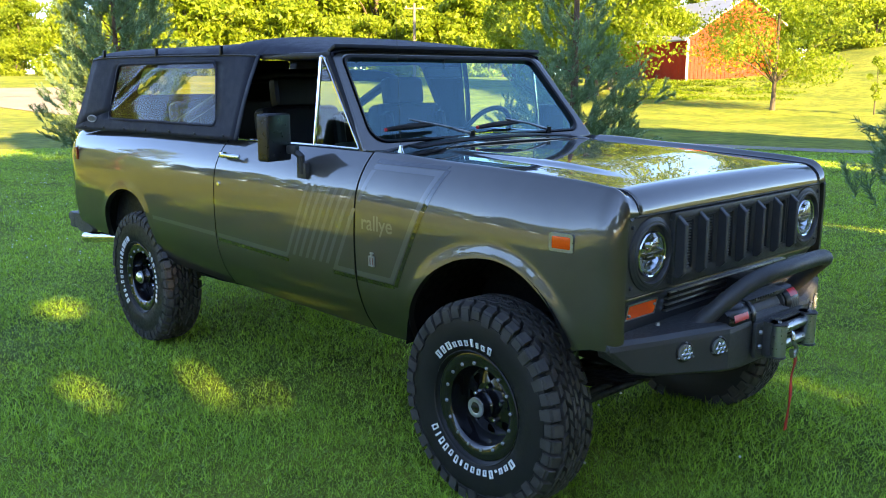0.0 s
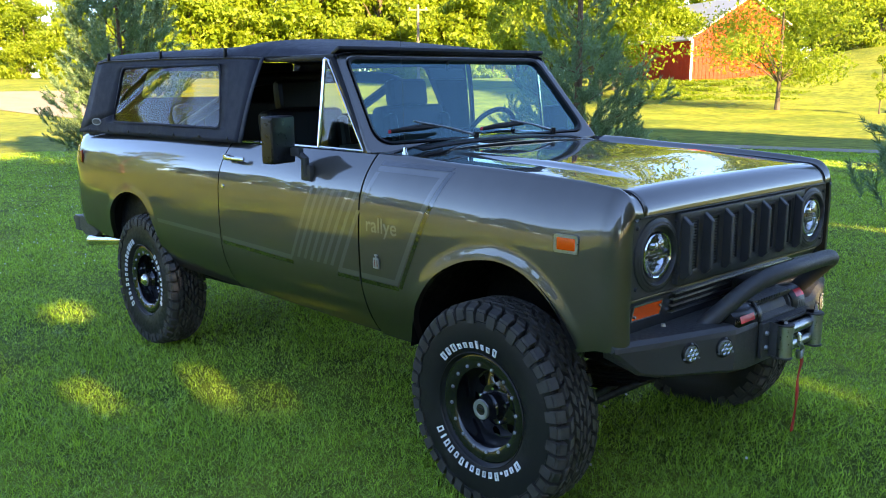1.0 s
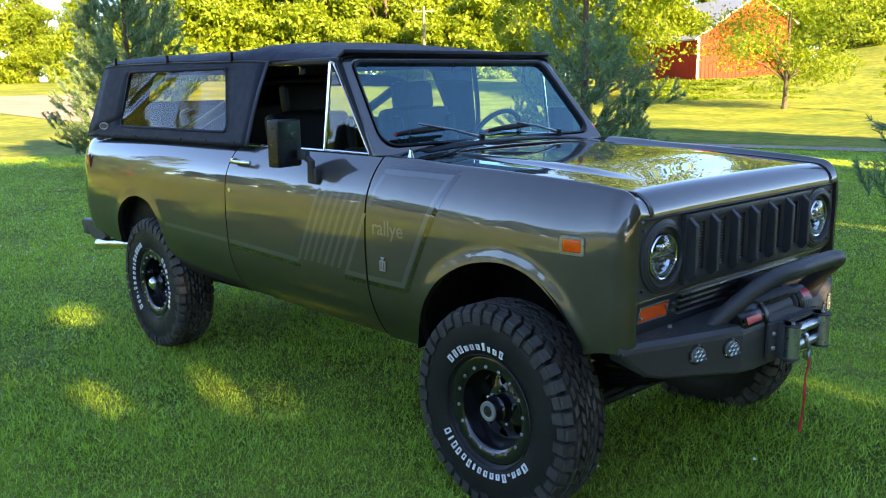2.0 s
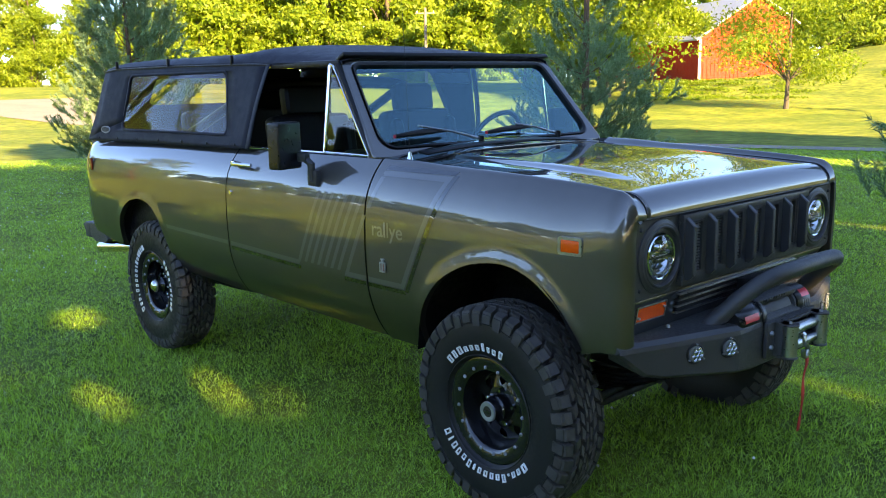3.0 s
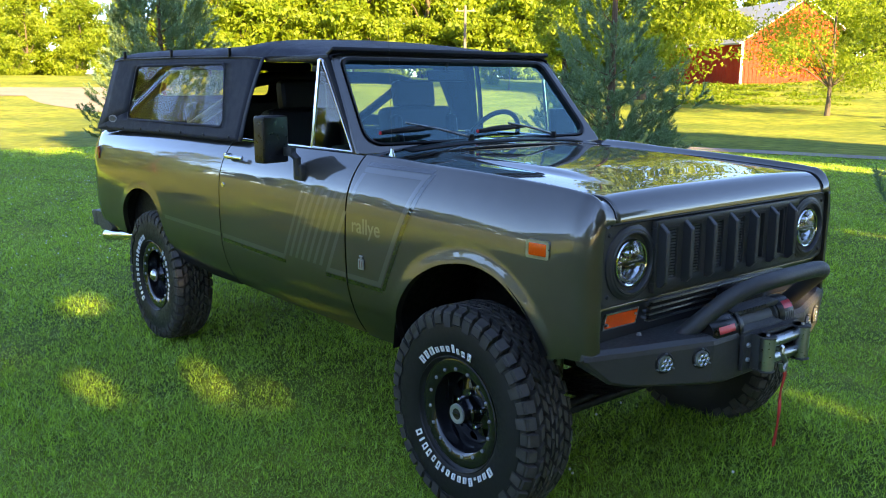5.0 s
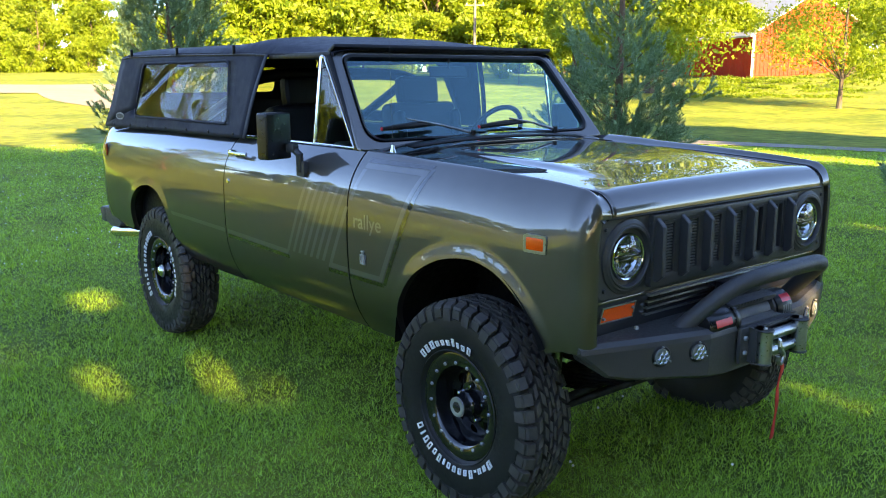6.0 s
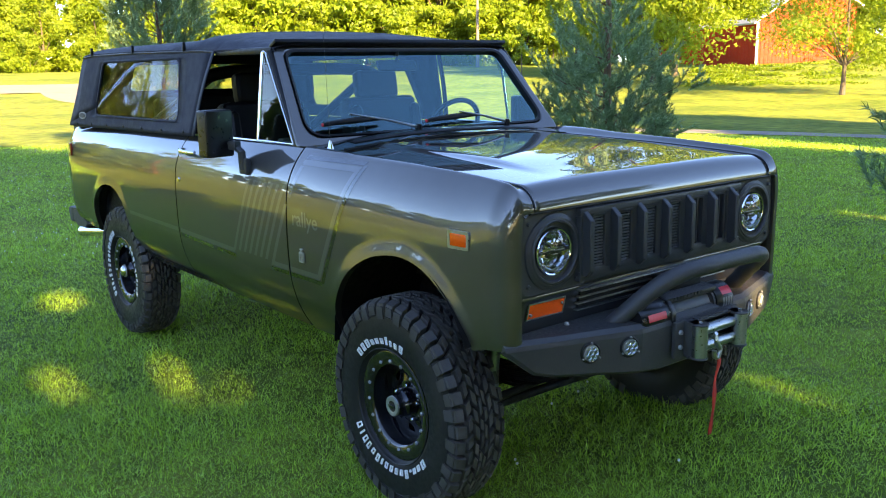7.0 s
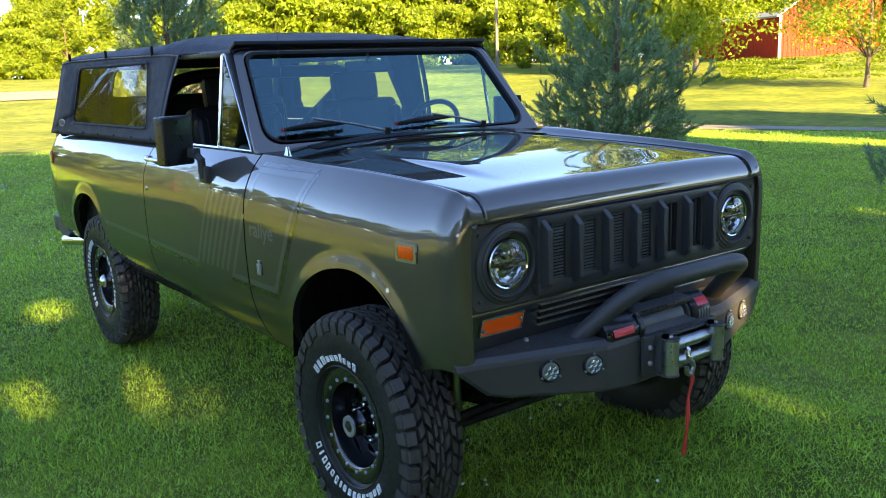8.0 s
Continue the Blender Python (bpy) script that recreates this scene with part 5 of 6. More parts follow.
def rise(x, y):
    """The lawn's height: level round the truck, rising slowly to the woods, with a bank below the barn."""
    x, y = np.asarray(x, float), np.asarray(y, float)
    r, az = np.hypot(x - OX, y - OY), np.degrees(np.arctan2(-(x - OX), y - OY))
    far = 1.5 * smoothstep(32, 85, r)
    bank = smoothstep(47, 60, r) * (1.25 + 0.045 * np.clip(32 - az, -6, 14)) * smoothstep(44, 36, az) * smoothstep(-40, -5, az)
    hill = 3.0 * smoothstep(52, 100, r) * smoothstep(31, 20, az) * smoothstep(-60, -20, az)
    return np.maximum(far, bank) + hill + 0.02 * np.sin(0.7 * x) * np.sin(0.6 * y) * smoothstep(6, 14, r) + 0.016 + 0.125 * np.exp(-((x - 0.48) ** 2 + (y - 0.98) ** 2) / 0.45)


def lawn_mat():
    m = bpy.data.materials.new("mown_lawn")
    m.use_nodes = True
    n, l = m.node_tree.nodes, m.node_tree.links
    b = n["Principled BSDF"]
    b.inputs["Roughness"].default_value, b.inputs["Specular IOR Level"].default_value = 0.85, 0.15
    tc = n.new("ShaderNodeTexCoord")
    cols = []
    for sc, det in ((0.35, 4), (3.0, 5), (60.0, 3)):
        k = n.new("ShaderNodeTexNoise")
        k.inputs["Scale"].default_value, k.inputs["Detail"].default_value = sc, det
        l.new(tc.outputs["Object"], k.inputs["Vector"])
        cols.append(k)
    r1, r2 = n.new("ShaderNodeValToRGB"), n.new("ShaderNodeValToRGB")
    r1.color_ramp.elements[0].position, r1.color_ramp.elements[1].position = 0.35, 0.68
    r1.color_ramp.elements[0].color, r1.color_ramp.elements[1].color = (0.105, 0.154, 0.025, 1), (0.215, 0.243, 0.040, 1)
    l.new(cols[0].outputs[0], r1.inputs[0])
    r2.color_ramp.elements[0].position, r2.color_ramp.elements[1].position = 0.3, 0.7
    r2.color_ramp.elements[0].color, r2.color_ramp.elements[1].color = (0.50, 0.55, 0.5, 1), (1.25, 1.2, 1.1, 1)
    l.new(cols[1].outputs[0], r2.inputs[0])
    mul = n.new("ShaderNodeMix")
    mul.data_type, mul.blend_type = "RGBA", "MULTIPLY"
    mul.inputs[0].default_value = 1.0
    l.new(r1.outputs[0], mul.inputs[6])
    l.new(r2.outputs[0], mul.inputs[7])
    l.new(mul.outputs[2], b.inputs["Base Color"])
    bp = n.new("ShaderNodeBump")
    bp.inputs["Distance"].default_value, bp.inputs["Strength"].default_value = 0.03, 0.9
    l.new(cols[2].outputs[0], bp.inputs["Height"])
    l.new(bp.outputs[0], b.inputs["Normal"])
    return m


LAWN = lawn_mat()
GRAVEL = mat("pale_gravel", (0.20, 0.17, 0.145), 0.9, 0.0, 0.25, 3.0, 0.02, 40.0)
radii = np.concatenate([[0.0], np.geomspace(0.6, 1500, 90)])
angs = np.linspace(0, 2 * np.pi, 161)
gx, gy = OX + np.outer(radii, np.cos(angs)), OY + np.outer(radii, np.sin(angs))
gz = rise(gx, gy)
ground = Shape().sheet([[(float(a), float(b), float(c)) for a, b, c in zip(*r)] for r in zip(gx, gy, gz)])
gob = part("ground", ground, LAWN, None, smooth=80)
tagged(gob, "mown green lawn rising gently to the woods", "lawn", kind="structure")

way = curve_fine([(60, 34), (20, 24.2), (-2, 18.0), (-5.8, 16.8), (-10.2, 15.2), (-14, 13.9), (-24, 11.6), (-36, 11.5), (-48, 13.5)], 8)
rows = []
for i, (x, y) in enumerate(way):
    d = way[min(i + 1, len(way) - 1)] - way[max(i - 1, 0)]
    d = d / np.linalg.norm(d)
    w = 0.50 + 3.0 * float(smoothstep(-26, -46, x))
    rows.append([(float(x - d[1] * w * u), float(y + d[0] * w * u), float(rise(x - d[1] * w * u, y + d[0] * w * u)) + 0.02) for u in np.linspace(-1, 1, 9)])
drive = part("driveway", Shape().sheet(rows), GRAVEL, None, smooth=80)
tagged(drive, "pale gravel driveway crossing the lawn", "driveway", kind="structure")
lot = [[(OX + r * -math.sin(radians(a)), OY + r * math.cos(radians(a)), float(rise(OX - r * math.sin(radians(a)), OY + r * math.cos(radians(a)))) + 0.03) for a in np.linspace(67, 100, 24)] for r in np.linspace(52, 60, 8)]
tagged(part("gravel_yard", Shape().sheet(lot), GRAVEL, None, smooth=80), "pale gravel yard beyond the lawn", "yard", kind="structure")

# ---------------------------------------------------------------- grass
rng = np.random.default_rng(7)


def blades(n, r0, r1, a0, a1, tall, wide, clump):
    """n blades over a sector of the lawn, thinning and widening outwards, leaning every way, in loose clumps."""
    r = (math.sqrt(r0) + rng.uniform(0, 1, n) * (math.sqrt(r1) - math.sqrt(r0))) ** 2
    a = np.radians(rng.uniform(a0, a1, n))
    x, y = OX - r * np.sin(a), OY + r * np.cos(a)
    patch = 0.8 + 0.5 * np.sin(2.1 * x + 1.3 * np.sin(1.7 * y)) * np.sin(2.7 * y + 1.1 * np.sin(1.9 * x)) * clump + 0.35 * np.sin(17 * x + 5 * np.sin(9 * y)) * np.sin(19 * y + 4 * np.sin(11 * x)) * clump
    z = rise(x, y) - 0.004
    h = tall * patch * rng.uniform(0.5, 1.3, n)
    t, lean = rng.uniform(0, 2 * np.pi, n), rng.uniform(0.2, 1.5, n)
    w = wide * (r / 3.0) ** 0.8 * rng.uniform(0.6, 1.3, n)
    dx, dy = np.cos(t), np.sin(t)
    turn = t + rng.normal(0, 0.6, n)
    base = np.stack([x, y, z], 1)
    tip = base + np.stack([dx * h * lean, dy * h * lean, h * (1.05 - 0.4 * lean)], 1)
    side = np.stack([-np.sin(turn) * w / 2, np.cos(turn) * w / 2, 0 * w], 1)
    return np.stack([base - side, base + side, tip], 1).reshape(-1, 3)


grass = np.concatenate([blades(850000, 1.2, 22.0, 6, 92, 0.044, 0.0056, 0.6), blades(130000, 0.2, 11.0, 92, 366, 0.044, 0.016, 0.6), blades(6000, 0.1, 1.2, 6, 92, 0.044, 0.016, 0.6)])
tagged(new("grass", quads_mesh("grass", grass, BLADE)), "short green lawn grass blades", "grass", kind="stuff")
n = 200
a, r = np.radians(rng.uniform(70, 86, n)), rng.uniform(7.5, 17, n)
cx, cy = OX - r * np.sin(a), OY + r * np.cos(a)
n2 = 18
a, r = np.radians(rng.uniform(28, 44, n2)), rng.uniform(3.4, 5.6, n2)
cx, cy = np.concatenate([cx, OX - r * np.sin(a)]), np.concatenate([cy, OY + r * np.cos(a)])
cl = Shape()
for x, y in zip(cx, cy):
    cl.box((float(x), float(y), float(rise(x, y)) + 0.06), (0.011, 0.011, 0.010), (20, 30, 0), 0.003, 1)
tagged(part("clover_flowers", cl, CLOVER, None), "scattered white clover heads in the grass", "flowers", kind="stuff")

# ---------------------------------------------------------------- trees
SUN_GAPS = [(-2.26, -1.44, 0.40, 0.13), (-1.92, -0.92, 0.46, 0.14), (-4.05, -0.95, 0.42, 0.20), (-3.22, -1.74, 0.26, 0.12), (-2.40, -0.09, 0.10, 0.03), (-2.42, 0.60, 0.08, -0.01), (-1.04, 0.77, 0.45, 0.16), (0.22, 0.36, 0.46, 0.02),
            (0.25, 1.25, 0.40, 0.10), (-1.5, 6.75, 0.85, 0.11), (-0.95, 4.9, 0.40, 0.08)]

# thin places in the crowns: the light on the truck's nose and on the front tyre
THIN = [(-1.90, 0.45, 0.60, 1.05, 0.20), (-0.95, 0.25, 0.30, 0.85, 0.22), (-1.5, -1.75, 1.9, 0.75, 0.12), (-1.8, -1.20, 1.1, 0.24, 0.40), (-0.85, -0.62, 0.38, 0.24, 0.55)]


def leaves(seed, blobs, n, size, gaps=False, droop=0.0):
    """Loose leaf faces gathered in uneven clumps; blobs are (x, y, z, rx, rz)."""
    g = np.random.default_rng(seed)
    b = np.array(blobs, float)
    vol = b[:, 3] ** 2 * b[:, 4]
    pick = g.choice(len(b), n, p=vol / vol.sum())
    d = g.normal(size=(n, 3))
    d /= np.linalg.norm(d, axis=1, keepdims=True)
    rad = g.uniform(0.25, 1.0, n) ** 0.45 * g.uniform(0.82, 1.12, n)
    # smaller clumps inside each blob
    k = g.integers(0, 26, n)
    cl = np.random.default_rng(seed + 1).normal(size=(len(b), 26, 3))
    cl /= np.linalg.norm(cl, axis=2, keepdims=True)
    c0 = cl[pick, k] * np.random.default_rng(seed + 2).uniform(0.45, 0.95, (len(b), 26))[pick, k][:, None]
    loc = c0 * 0.78 + d * rad[:, None] * 0.42
    p = b[pick, :3] + loc * np.stack([b[pick, 3], b[pick, 3], b[pick, 4]], 1)
    if gaps:
        s = np.array(sun_dir)
        q = p - s * (p[:, 2] / s[2])[:, None]
        keep = np.ones(len(p), bool)
        few = np.where(g.uniform(size=len(p)) < 0.010, 9.0, 0.0) + g.normal(0, 0.6, len(p))
        for x, y, rx, ry in SUN_GAPS:
            keep &= ((q[:, 0] - x) / (rx + 0.20)) ** 2 + ((q[:, 1] - y) / (ry + 0.15)) ** 2 + 0.25 * few > 1
        for x, y, rx, ry, share in THIN:
            inside = ((q[:, 0] - x) / rx) ** 2 + ((q[:, 1] - y) / ry) ** 2 < 1
            keep &= ~(inside & (g.uniform(size=len(p)) < share))
        p = p[keep]
    n = len(p)
    u = g.normal(size=(n, 3))
    u[:, 2] -= droop
    u /= np.linalg.norm(u, axis=1, keepdims=True)
    w = np.cross(u, g.normal(size=(n, 3)))
    w /= np.linalg.norm(w, axis=1, keepdims=True)
    s = size * g.uniform(0.6, 1.4, n)[:, None]
    v = np.stack([p - u * s * 0.45 + w * s * 0.36, p - u * s * 0.45 - w * s * 0.36, p + u * s * 0.65], 1)
    return v.reshape(-1, 3)


def crown_blobs(seed, h, r, base, k=16):
    g = np.random.default_rng(seed)
    out = []
    for i in range(k):
        t = (i + 0.5) / k
        z = base + (h - base) * t
        w = r * (math.sin(math.pi * min(1, 0.16 + 0.84 * t) ** 0.85) ** 0.7)
        a, d = g.uniform(0, 6.28), w * g.uniform(0.25, 0.75)
        out.append((d * math.cos(a), d * math.sin(a), z, r * g.uniform(0.30, 0.5), (h - base) * g.uniform(0.10, 0.17)))
    return out


def trunk_shape(seed, h, base, r, blobs):
    g = random.Random(seed)
    s = Shape()
    pts = [(0.12 * r * math.sin(3 * t), 0.1 * math.sin(2 * t + seed) * r, h * 0.8 * t) for t in np.linspace(0, 1, 9)]
    s.tube(pts, [r * (1.35 if i == 0 else 1) * (1 - 0.85 * i / 8) for i in range(9)], 10)
    for x, y, z, rx, rz in blobs[:14]:
        z0 = max(base * 0.7, z - 1.2 * math.hypot(x, y) - 0.3)
        s.tube([(0, 0, min(z0, h * 0.7)), (x * 0.45, y * 0.45, z0 + (z - z0) * 0.6), (x, y, z)], [r * 0.32, r * 0.2, r * 0.06], 6)
    return s


KINDS = {}


def tree(kind, at, turn=0.0, scale=1.0, label="", group=""):
    """A tree of one of the grown kinds; kinds share their meshes."""
    tm, cm, mt = KINDS[kind]
    t = tagged(empty("tree"), label, "tree", group)
    z = float(rise(at[0], at[1]))
    t.matrix_world = Matrix.Translation((at[0], at[1], z - 0.05)) @ Matrix.Rotation(turn, 4, "Z") @ Matrix.Scale(scale, 4)
    part("trunk", tm, BARK, t)
    part("crown", cm, mt, t)
    return t


def grow(kind, seed, h, r, base, n, size, material, trunk_r=0.25, k=16, droop=0.3, aside=0.0):
    bl = [(x + aside, y, z, rx, rz) for x, y, z, rx, rz in crown_blobs(seed, h, r, base, k)]
    KINDS[kind] = (trunk_shape(seed, h, base, trunk_r, bl).mesh("trunk", BARK), quads_mesh("crown", leaves(seed, bl, n, size, droop=droop), material), material)


grow("wood_a", 11, 13.0, 4.6, 0.8, 12800, 0.30, LEAF_YELLOW)
grow("wood_b", 12, 11.0, 4.2, 0.5, 12000, 0.285, LEAF_GREEN)
grow("wood_c", 13, 15.0, 5.0, 1.0, 13600, 0.315, LEAF_YELLOW, k=20)
grow("shrub", 14, 5.0, 3.6, 0.1, 5400, 0.275, LEAF_YELLOW, 0.1)
grow("barn_tree", 25, 8.2, 4.9, 1.75, 26000, 0.12, LEAF_YELLOW, 0.10, 40)
grow("wall_tree", 21, 9.0, 3.7, 3.1, 22000, 0.165, LEAF_YELLOW, 0.16, 20, aside=2.4)
grow("big_tree", 16, 13.0, 6.6, 1.7, 40000, 0.175, LEAF_YELLOW, 0.3, 22)
grow("sapling", 17, 2.3, 0.55, 0.7, 700, 0.10, LEAF_YELLOW, 0.03, 8)
grow("ball", 18, 2.2, 1.25, 0.05, 4500, 0.10, LEAF_GREEN, 0.05, 14)


def polar(az, r):
    return (OX - r * math.sin(radians(az)), OY + r * math.cos(radians(az)))


g = random.Random(5)
for i, az in enumerate(np.arange(36, 92, 2.6)):
    for row in (0, 1):
        r = 92 + 12 * row + g.uniform(-4, 4) + (6 if az > 66 else 0)
        k = g.choice(["wood_a", "wood_b", "wood_c"]) if az < 66 else g.choice(["wood_b", "wood_a"])
        s = g.uniform(0.85, 1.15) * (1.35 if az < 66 else 0.62 + 0.3 * row)
        tree(k, polar(az + g.uniform(-1, 1), r), g.uniform(0, 6.28), s, "leafy tree in the sunlit wood edge", "trees of the wood edge")
for i, az in enumerate(np.arange(38, 90, 2.7)):
    tree("shrub", polar(az + g.uniform(-1, 1), 84 + g.uniform(-3, 3)), g.uniform(0, 6.28), g.uniform(0.95, 1.5) if az < 66 else g.uniform(0.6, 0.95), "bright green undergrowth shrub", "shrubs of the wood edge")
for az in np.arange(64, 92, 2.3):
    tree("shrub", polar(az, 97 + g.uniform(-2, 2)), g.uniform(0, 6.28), g.uniform(0.95, 1.25), "bright green undergrowth shrub", "shrubs of the wood edge")
for az in np.arange(2, 36, 3.2):
    tree("shrub", polar(az, 92 + g.uniform(-3, 3)), g.uniform(0, 6.28), g.uniform(0.8, 1.1), "bright green undergrowth shrub", "shrubs of the wood edge")
for az in np.arange(12, 37, 1.5):
    tree("shrub", polar(az, 104 + g.uniform(-3, 3)), g.uniform(0, 6.28), g.uniform(1.1, 1.5), "bright green undergrowth shrub", "shrubs of the wood edge")
for az in np.arange(-2, 37, 2.9):
    tree(g.choice(["wood_a", "wood_c", "wood_b"]), polar(az, 112 + g.uniform(-6, 10)), g.uniform(0, 6.28), g.uniform(1.1, 1.5), "leafy tree behind the barn", "trees behind the barn")
tree("barn_tree", polar(26.6, 41.5), 0.6, 1.0, "slender young tree with sunlit yellow-green leaves before the barn")
tree("big_tree", polar(37.6, 52), 2.0, 1.2, "broad green tree beside the barn")
tree("wall_tree", polar(36.4, 56), 0.61, 1.0, "spreading green tree before the barn's long wall")
tree("wood_a", polar(42.5, 66), 1.0, 0.8, "leafy tree beside the lawn")
tree("sapling", polar(21.0, 40), 0.0, 1.0, "thin sapling on the lawn")
tree("sapling", polar(46.0, 60), 2.0, 1.4, "thin sapling on the lawn")
for az, r in ((44.1, 80), (43.2, 82), (45.0, 83)):
    tree("shrub", polar(az, r), az, 0.75, "bright green undergrowth shrub", "shrubs of the wood edge")
tree("ball", polar(47.2, 68), 0, 1.0, "clipped round shrub on the lawn")
# rough ground cover on the bank below the barn
bg = random.Random(23)
cover = []
for k in range(150):
    x, y = polar(bg.uniform(25.5, 35.5), bg.uniform(48.5, 59.5))
    cover.append((x, y, float(rise(x, y)) + 0.05, bg.uniform(0.35, 1.0), bg.uniform(0.05, 0.13)))
for az, r in ((33.6, 59), (33.0, 58.5), (34.3, 58), (32.3, 57), (31.4, 56.5), (34.9, 57)):
    x, y = polar(az, r)
    cover.append((x, y, float(rise(x, y)) + 0.12, 0.75, 0.22))
tagged(new("ground_cover", quads_mesh("ground_cover", leaves(24, cover, 9000, 0.12), LEAF_GREEN)), "low leafy ground cover on the grassy bank", "plants", kind="stuff")
# high trees to the truck's front, out of which the low sun shines
# the last two, out of view, are set to shade a band of lawn
for i, (x, y, s) in enumerate(((16.0, -3.98, 1.0), (24.5, -2.2, 1.25), (18.5, 0.8, 1.25), (15.5, 2.6, 0.95), (18.0, 4.6, 1.0), (17.0, 7.0, 0.95), (20.0, -4.62, 1.25), (17.0, 14.2, 1.1), (21.5, 13.7, 1.2))):
    bl = [(a * s, b * s, c * s, d * s, e * s) for a, b, c, d, e in crown_blobs(40 + i, 12.5, 4.2, 2.0, 20) + ([(-2.0, -0.37, 6.4, 1.6, 1.2), (-2.2, -0.57, 6.7, 1.5, 1.2)] if i == 0 else [])]
    if (x, y) == (18.5, 0.8):
        # unseen leaf clumps added over the crown to shade the pine behind the truck
        bl += [(0.0, -1.9, 16.0, 1.7, 1.1), (0.3, -0.8, 15.2, 1.6, 1.1), (0.0, -2.7, 16.8, 1.3, 0.9)]
    if (x, y) == (20.0, -4.62):
        # unseen leaf clumps added so that the shade ends in scallops across the lawn
        bl += [(g.uniform(-0.6, 0.6), dy + k, z, 1.15, 0.75) for dy, z in ((-2.6, 10.4), (-3.0, 11.5), (-3.2, 12.5), (-2.8, 13.4), (-2.2, 14.3), (-1.2, 15.1)) for k in (0.0, 1.9)]
    t = tagged(empty("tree"), "tall leafy shade tree at the lawn's edge", "tree", "shade trees")
    t.location = (x, y, 0)
    part("trunk", trunk_shape(40 + i, 12.5 * s, 2.0, 0.28, bl), BARK, t)
    v = leaves(40 + i, [(a + x, b + y, c, d, e) for a, b, c, d, e in bl], 27000, 0.36, gaps=True) - np.array([x, y, 0])
    part("crown", quads_mesh("crown", v, LEAF_GREEN), LEAF_GREEN, t)
# far tree line behind the camera, seen in the paint
grow("line_tree", 20, 11.0, 5.2, 0.3, 2200, 0.75, LEAF_GREEN, 0.25, 14)
for i, a in enumerate(np.arange(176, 312, 1.9)):
    r = 88 + g.uniform(-8, 8)
    tree("line_tree", (r * math.cos(radians(a)), r * math.sin(radians(a))), g.uniform(0, 6.28), g.uniform(0.62, 1.0), "leafy tree across the lawn", "trees across the lawn")


def pine(at, h, r, seed, label, shoots=620, tuft=80, thick=0.0048, foot=0.05, bare=(), spire=99.0):
    """A young pine: a bushy uneven cone of limbs that end in upright candles, needles standing out all round each."""
    g = np.random.default_rng(seed)
    wood = Shape()
    lean = g.normal(0, 0.015, 2)
    wood.tube([(lean[0] * t * h, lean[1] * t * h, h * t) for t in np.linspace(0, 1, 10)], [0.014 * h * (1 - 0.9 * i / 9) + 0.006 for i in range(10)], 9)
    lumps = g.uniform(0, 2 * np.pi, 8)

    def reach(t, a):
        wob = 1 + 0.16 * math.sin(3 * a + lumps[0] + 9 * t) + 0.13 * math.sin(5 * a + lumps[1] - 14 * t) + 0.10 * math.sin(23 * t + lumps[2] + a)
        return r * (1 - 0.84 * t ** 1.15) * wob * (0.62 + 0.38 * float(smoothstep(0.0, 0.22, t))) * (1 - 0.42 * float(smoothstep(spire - 0.3, spire + 0.5, h * t)))

    P0, P1 = [], []
    for k in range(shoots):
        t = foot + (0.99 - foot) * g.uniform() ** 1.25
        a = g.uniform(0, 2 * np.pi)
        d = reach(t, a) * g.uniform(0.12, 1.0) ** 0.55
        z = h * t + 0.10 * d
        p = np.array([lean[0] * z + d * math.cos(a), lean[1] * z + d * math.sin(a), z])
        el = radians(g.uniform(22, 62) + 22 * t)
        a2 = a + g.normal(0, 0.5)
        ln = g.uniform(0.24, 0.50) * (1.0 if h > 3 else 0.85)
        e = np.array([math.cos(a2) * math.cos(el), math.sin(a2) * math.cos(el), math.sin(el)])
        full = d / reach(t, a)
        if any(z0 < z < z1 and g.uniform() < keep_out * (1.0 if full < 0.72 else 0.75) for z0, z1, keep_out in bare):
            continue
        P0.append(p)
        P1.append(p + e * ln)
        for b in range(2):
            a3, el3 = a2 + g.normal(0, 0.8), el + g.normal(0, 0.30)
            e3 = np.array([math.cos(a3) * math.cos(el3), math.sin(a3) * math.cos(el3), math.sin(el3)])
            q = p + e * ln * g.uniform(0.0, 0.5)
            P0.append(q)
            P1.append(q + e3 * ln * g.uniform(0.45, 0.85))
        if k % 8 == 0:
            z0 = max(0.1, z - 0.45 * d)
            c = np.array([lean[0] * z0, lean[1] * z0, z0])
            m = c + (p - c) * 0.55 - np.array([0, 0, 0.06 * d])
            wood.tube([tuple(c), tuple(m), tuple(p), tuple(p + e * ln * 0.8)], [0.012, 0.008, 0.005, 0.003], 5, False)
    P0.append(np.array([lean[0] * h, lean[1] * h, h - 0.25]))
    P1.append(np.array([lean[0] * h, lean[1] * h, h + 0.3]))
    P0, P1 = np.array(P0), np.array(P1)
    m = len(P0)
    s = g.uniform(0.0, 1.0, (m, tuft))
    base = P0[:, None] + (P1 - P0)[:, None] * s[..., None]
    ax = (P1 - P0) / np.linalg.norm(P1 - P0, axis=1, keepdims=True)
    out = g.normal(size=(m, tuft, 3))
    out -= (out * ax[:, None]).sum(-1, keepdims=True) * ax[:, None]
    out /= np.linalg.norm(out, axis=2, keepdims=True)
    d = out * 0.6 + ax[:, None] * g.uniform(0.5, 1.0, (m, tuft, 1))
    d /= np.linalg.norm(d, axis=2, keepdims=True)
    w = np.cross(d, g.normal(size=(m, tuft, 3)))
    w /= np.linalg.norm(w, axis=2, keepdims=True)
    ln = g.uniform(0.045, 0.085, (m, tuft, 1))
    v = np.stack([base - w * thick, base + w * thick, base + d * ln], 2).reshape(-1, 3)
    t = tagged(empty("pine_tree"), label, "tree")
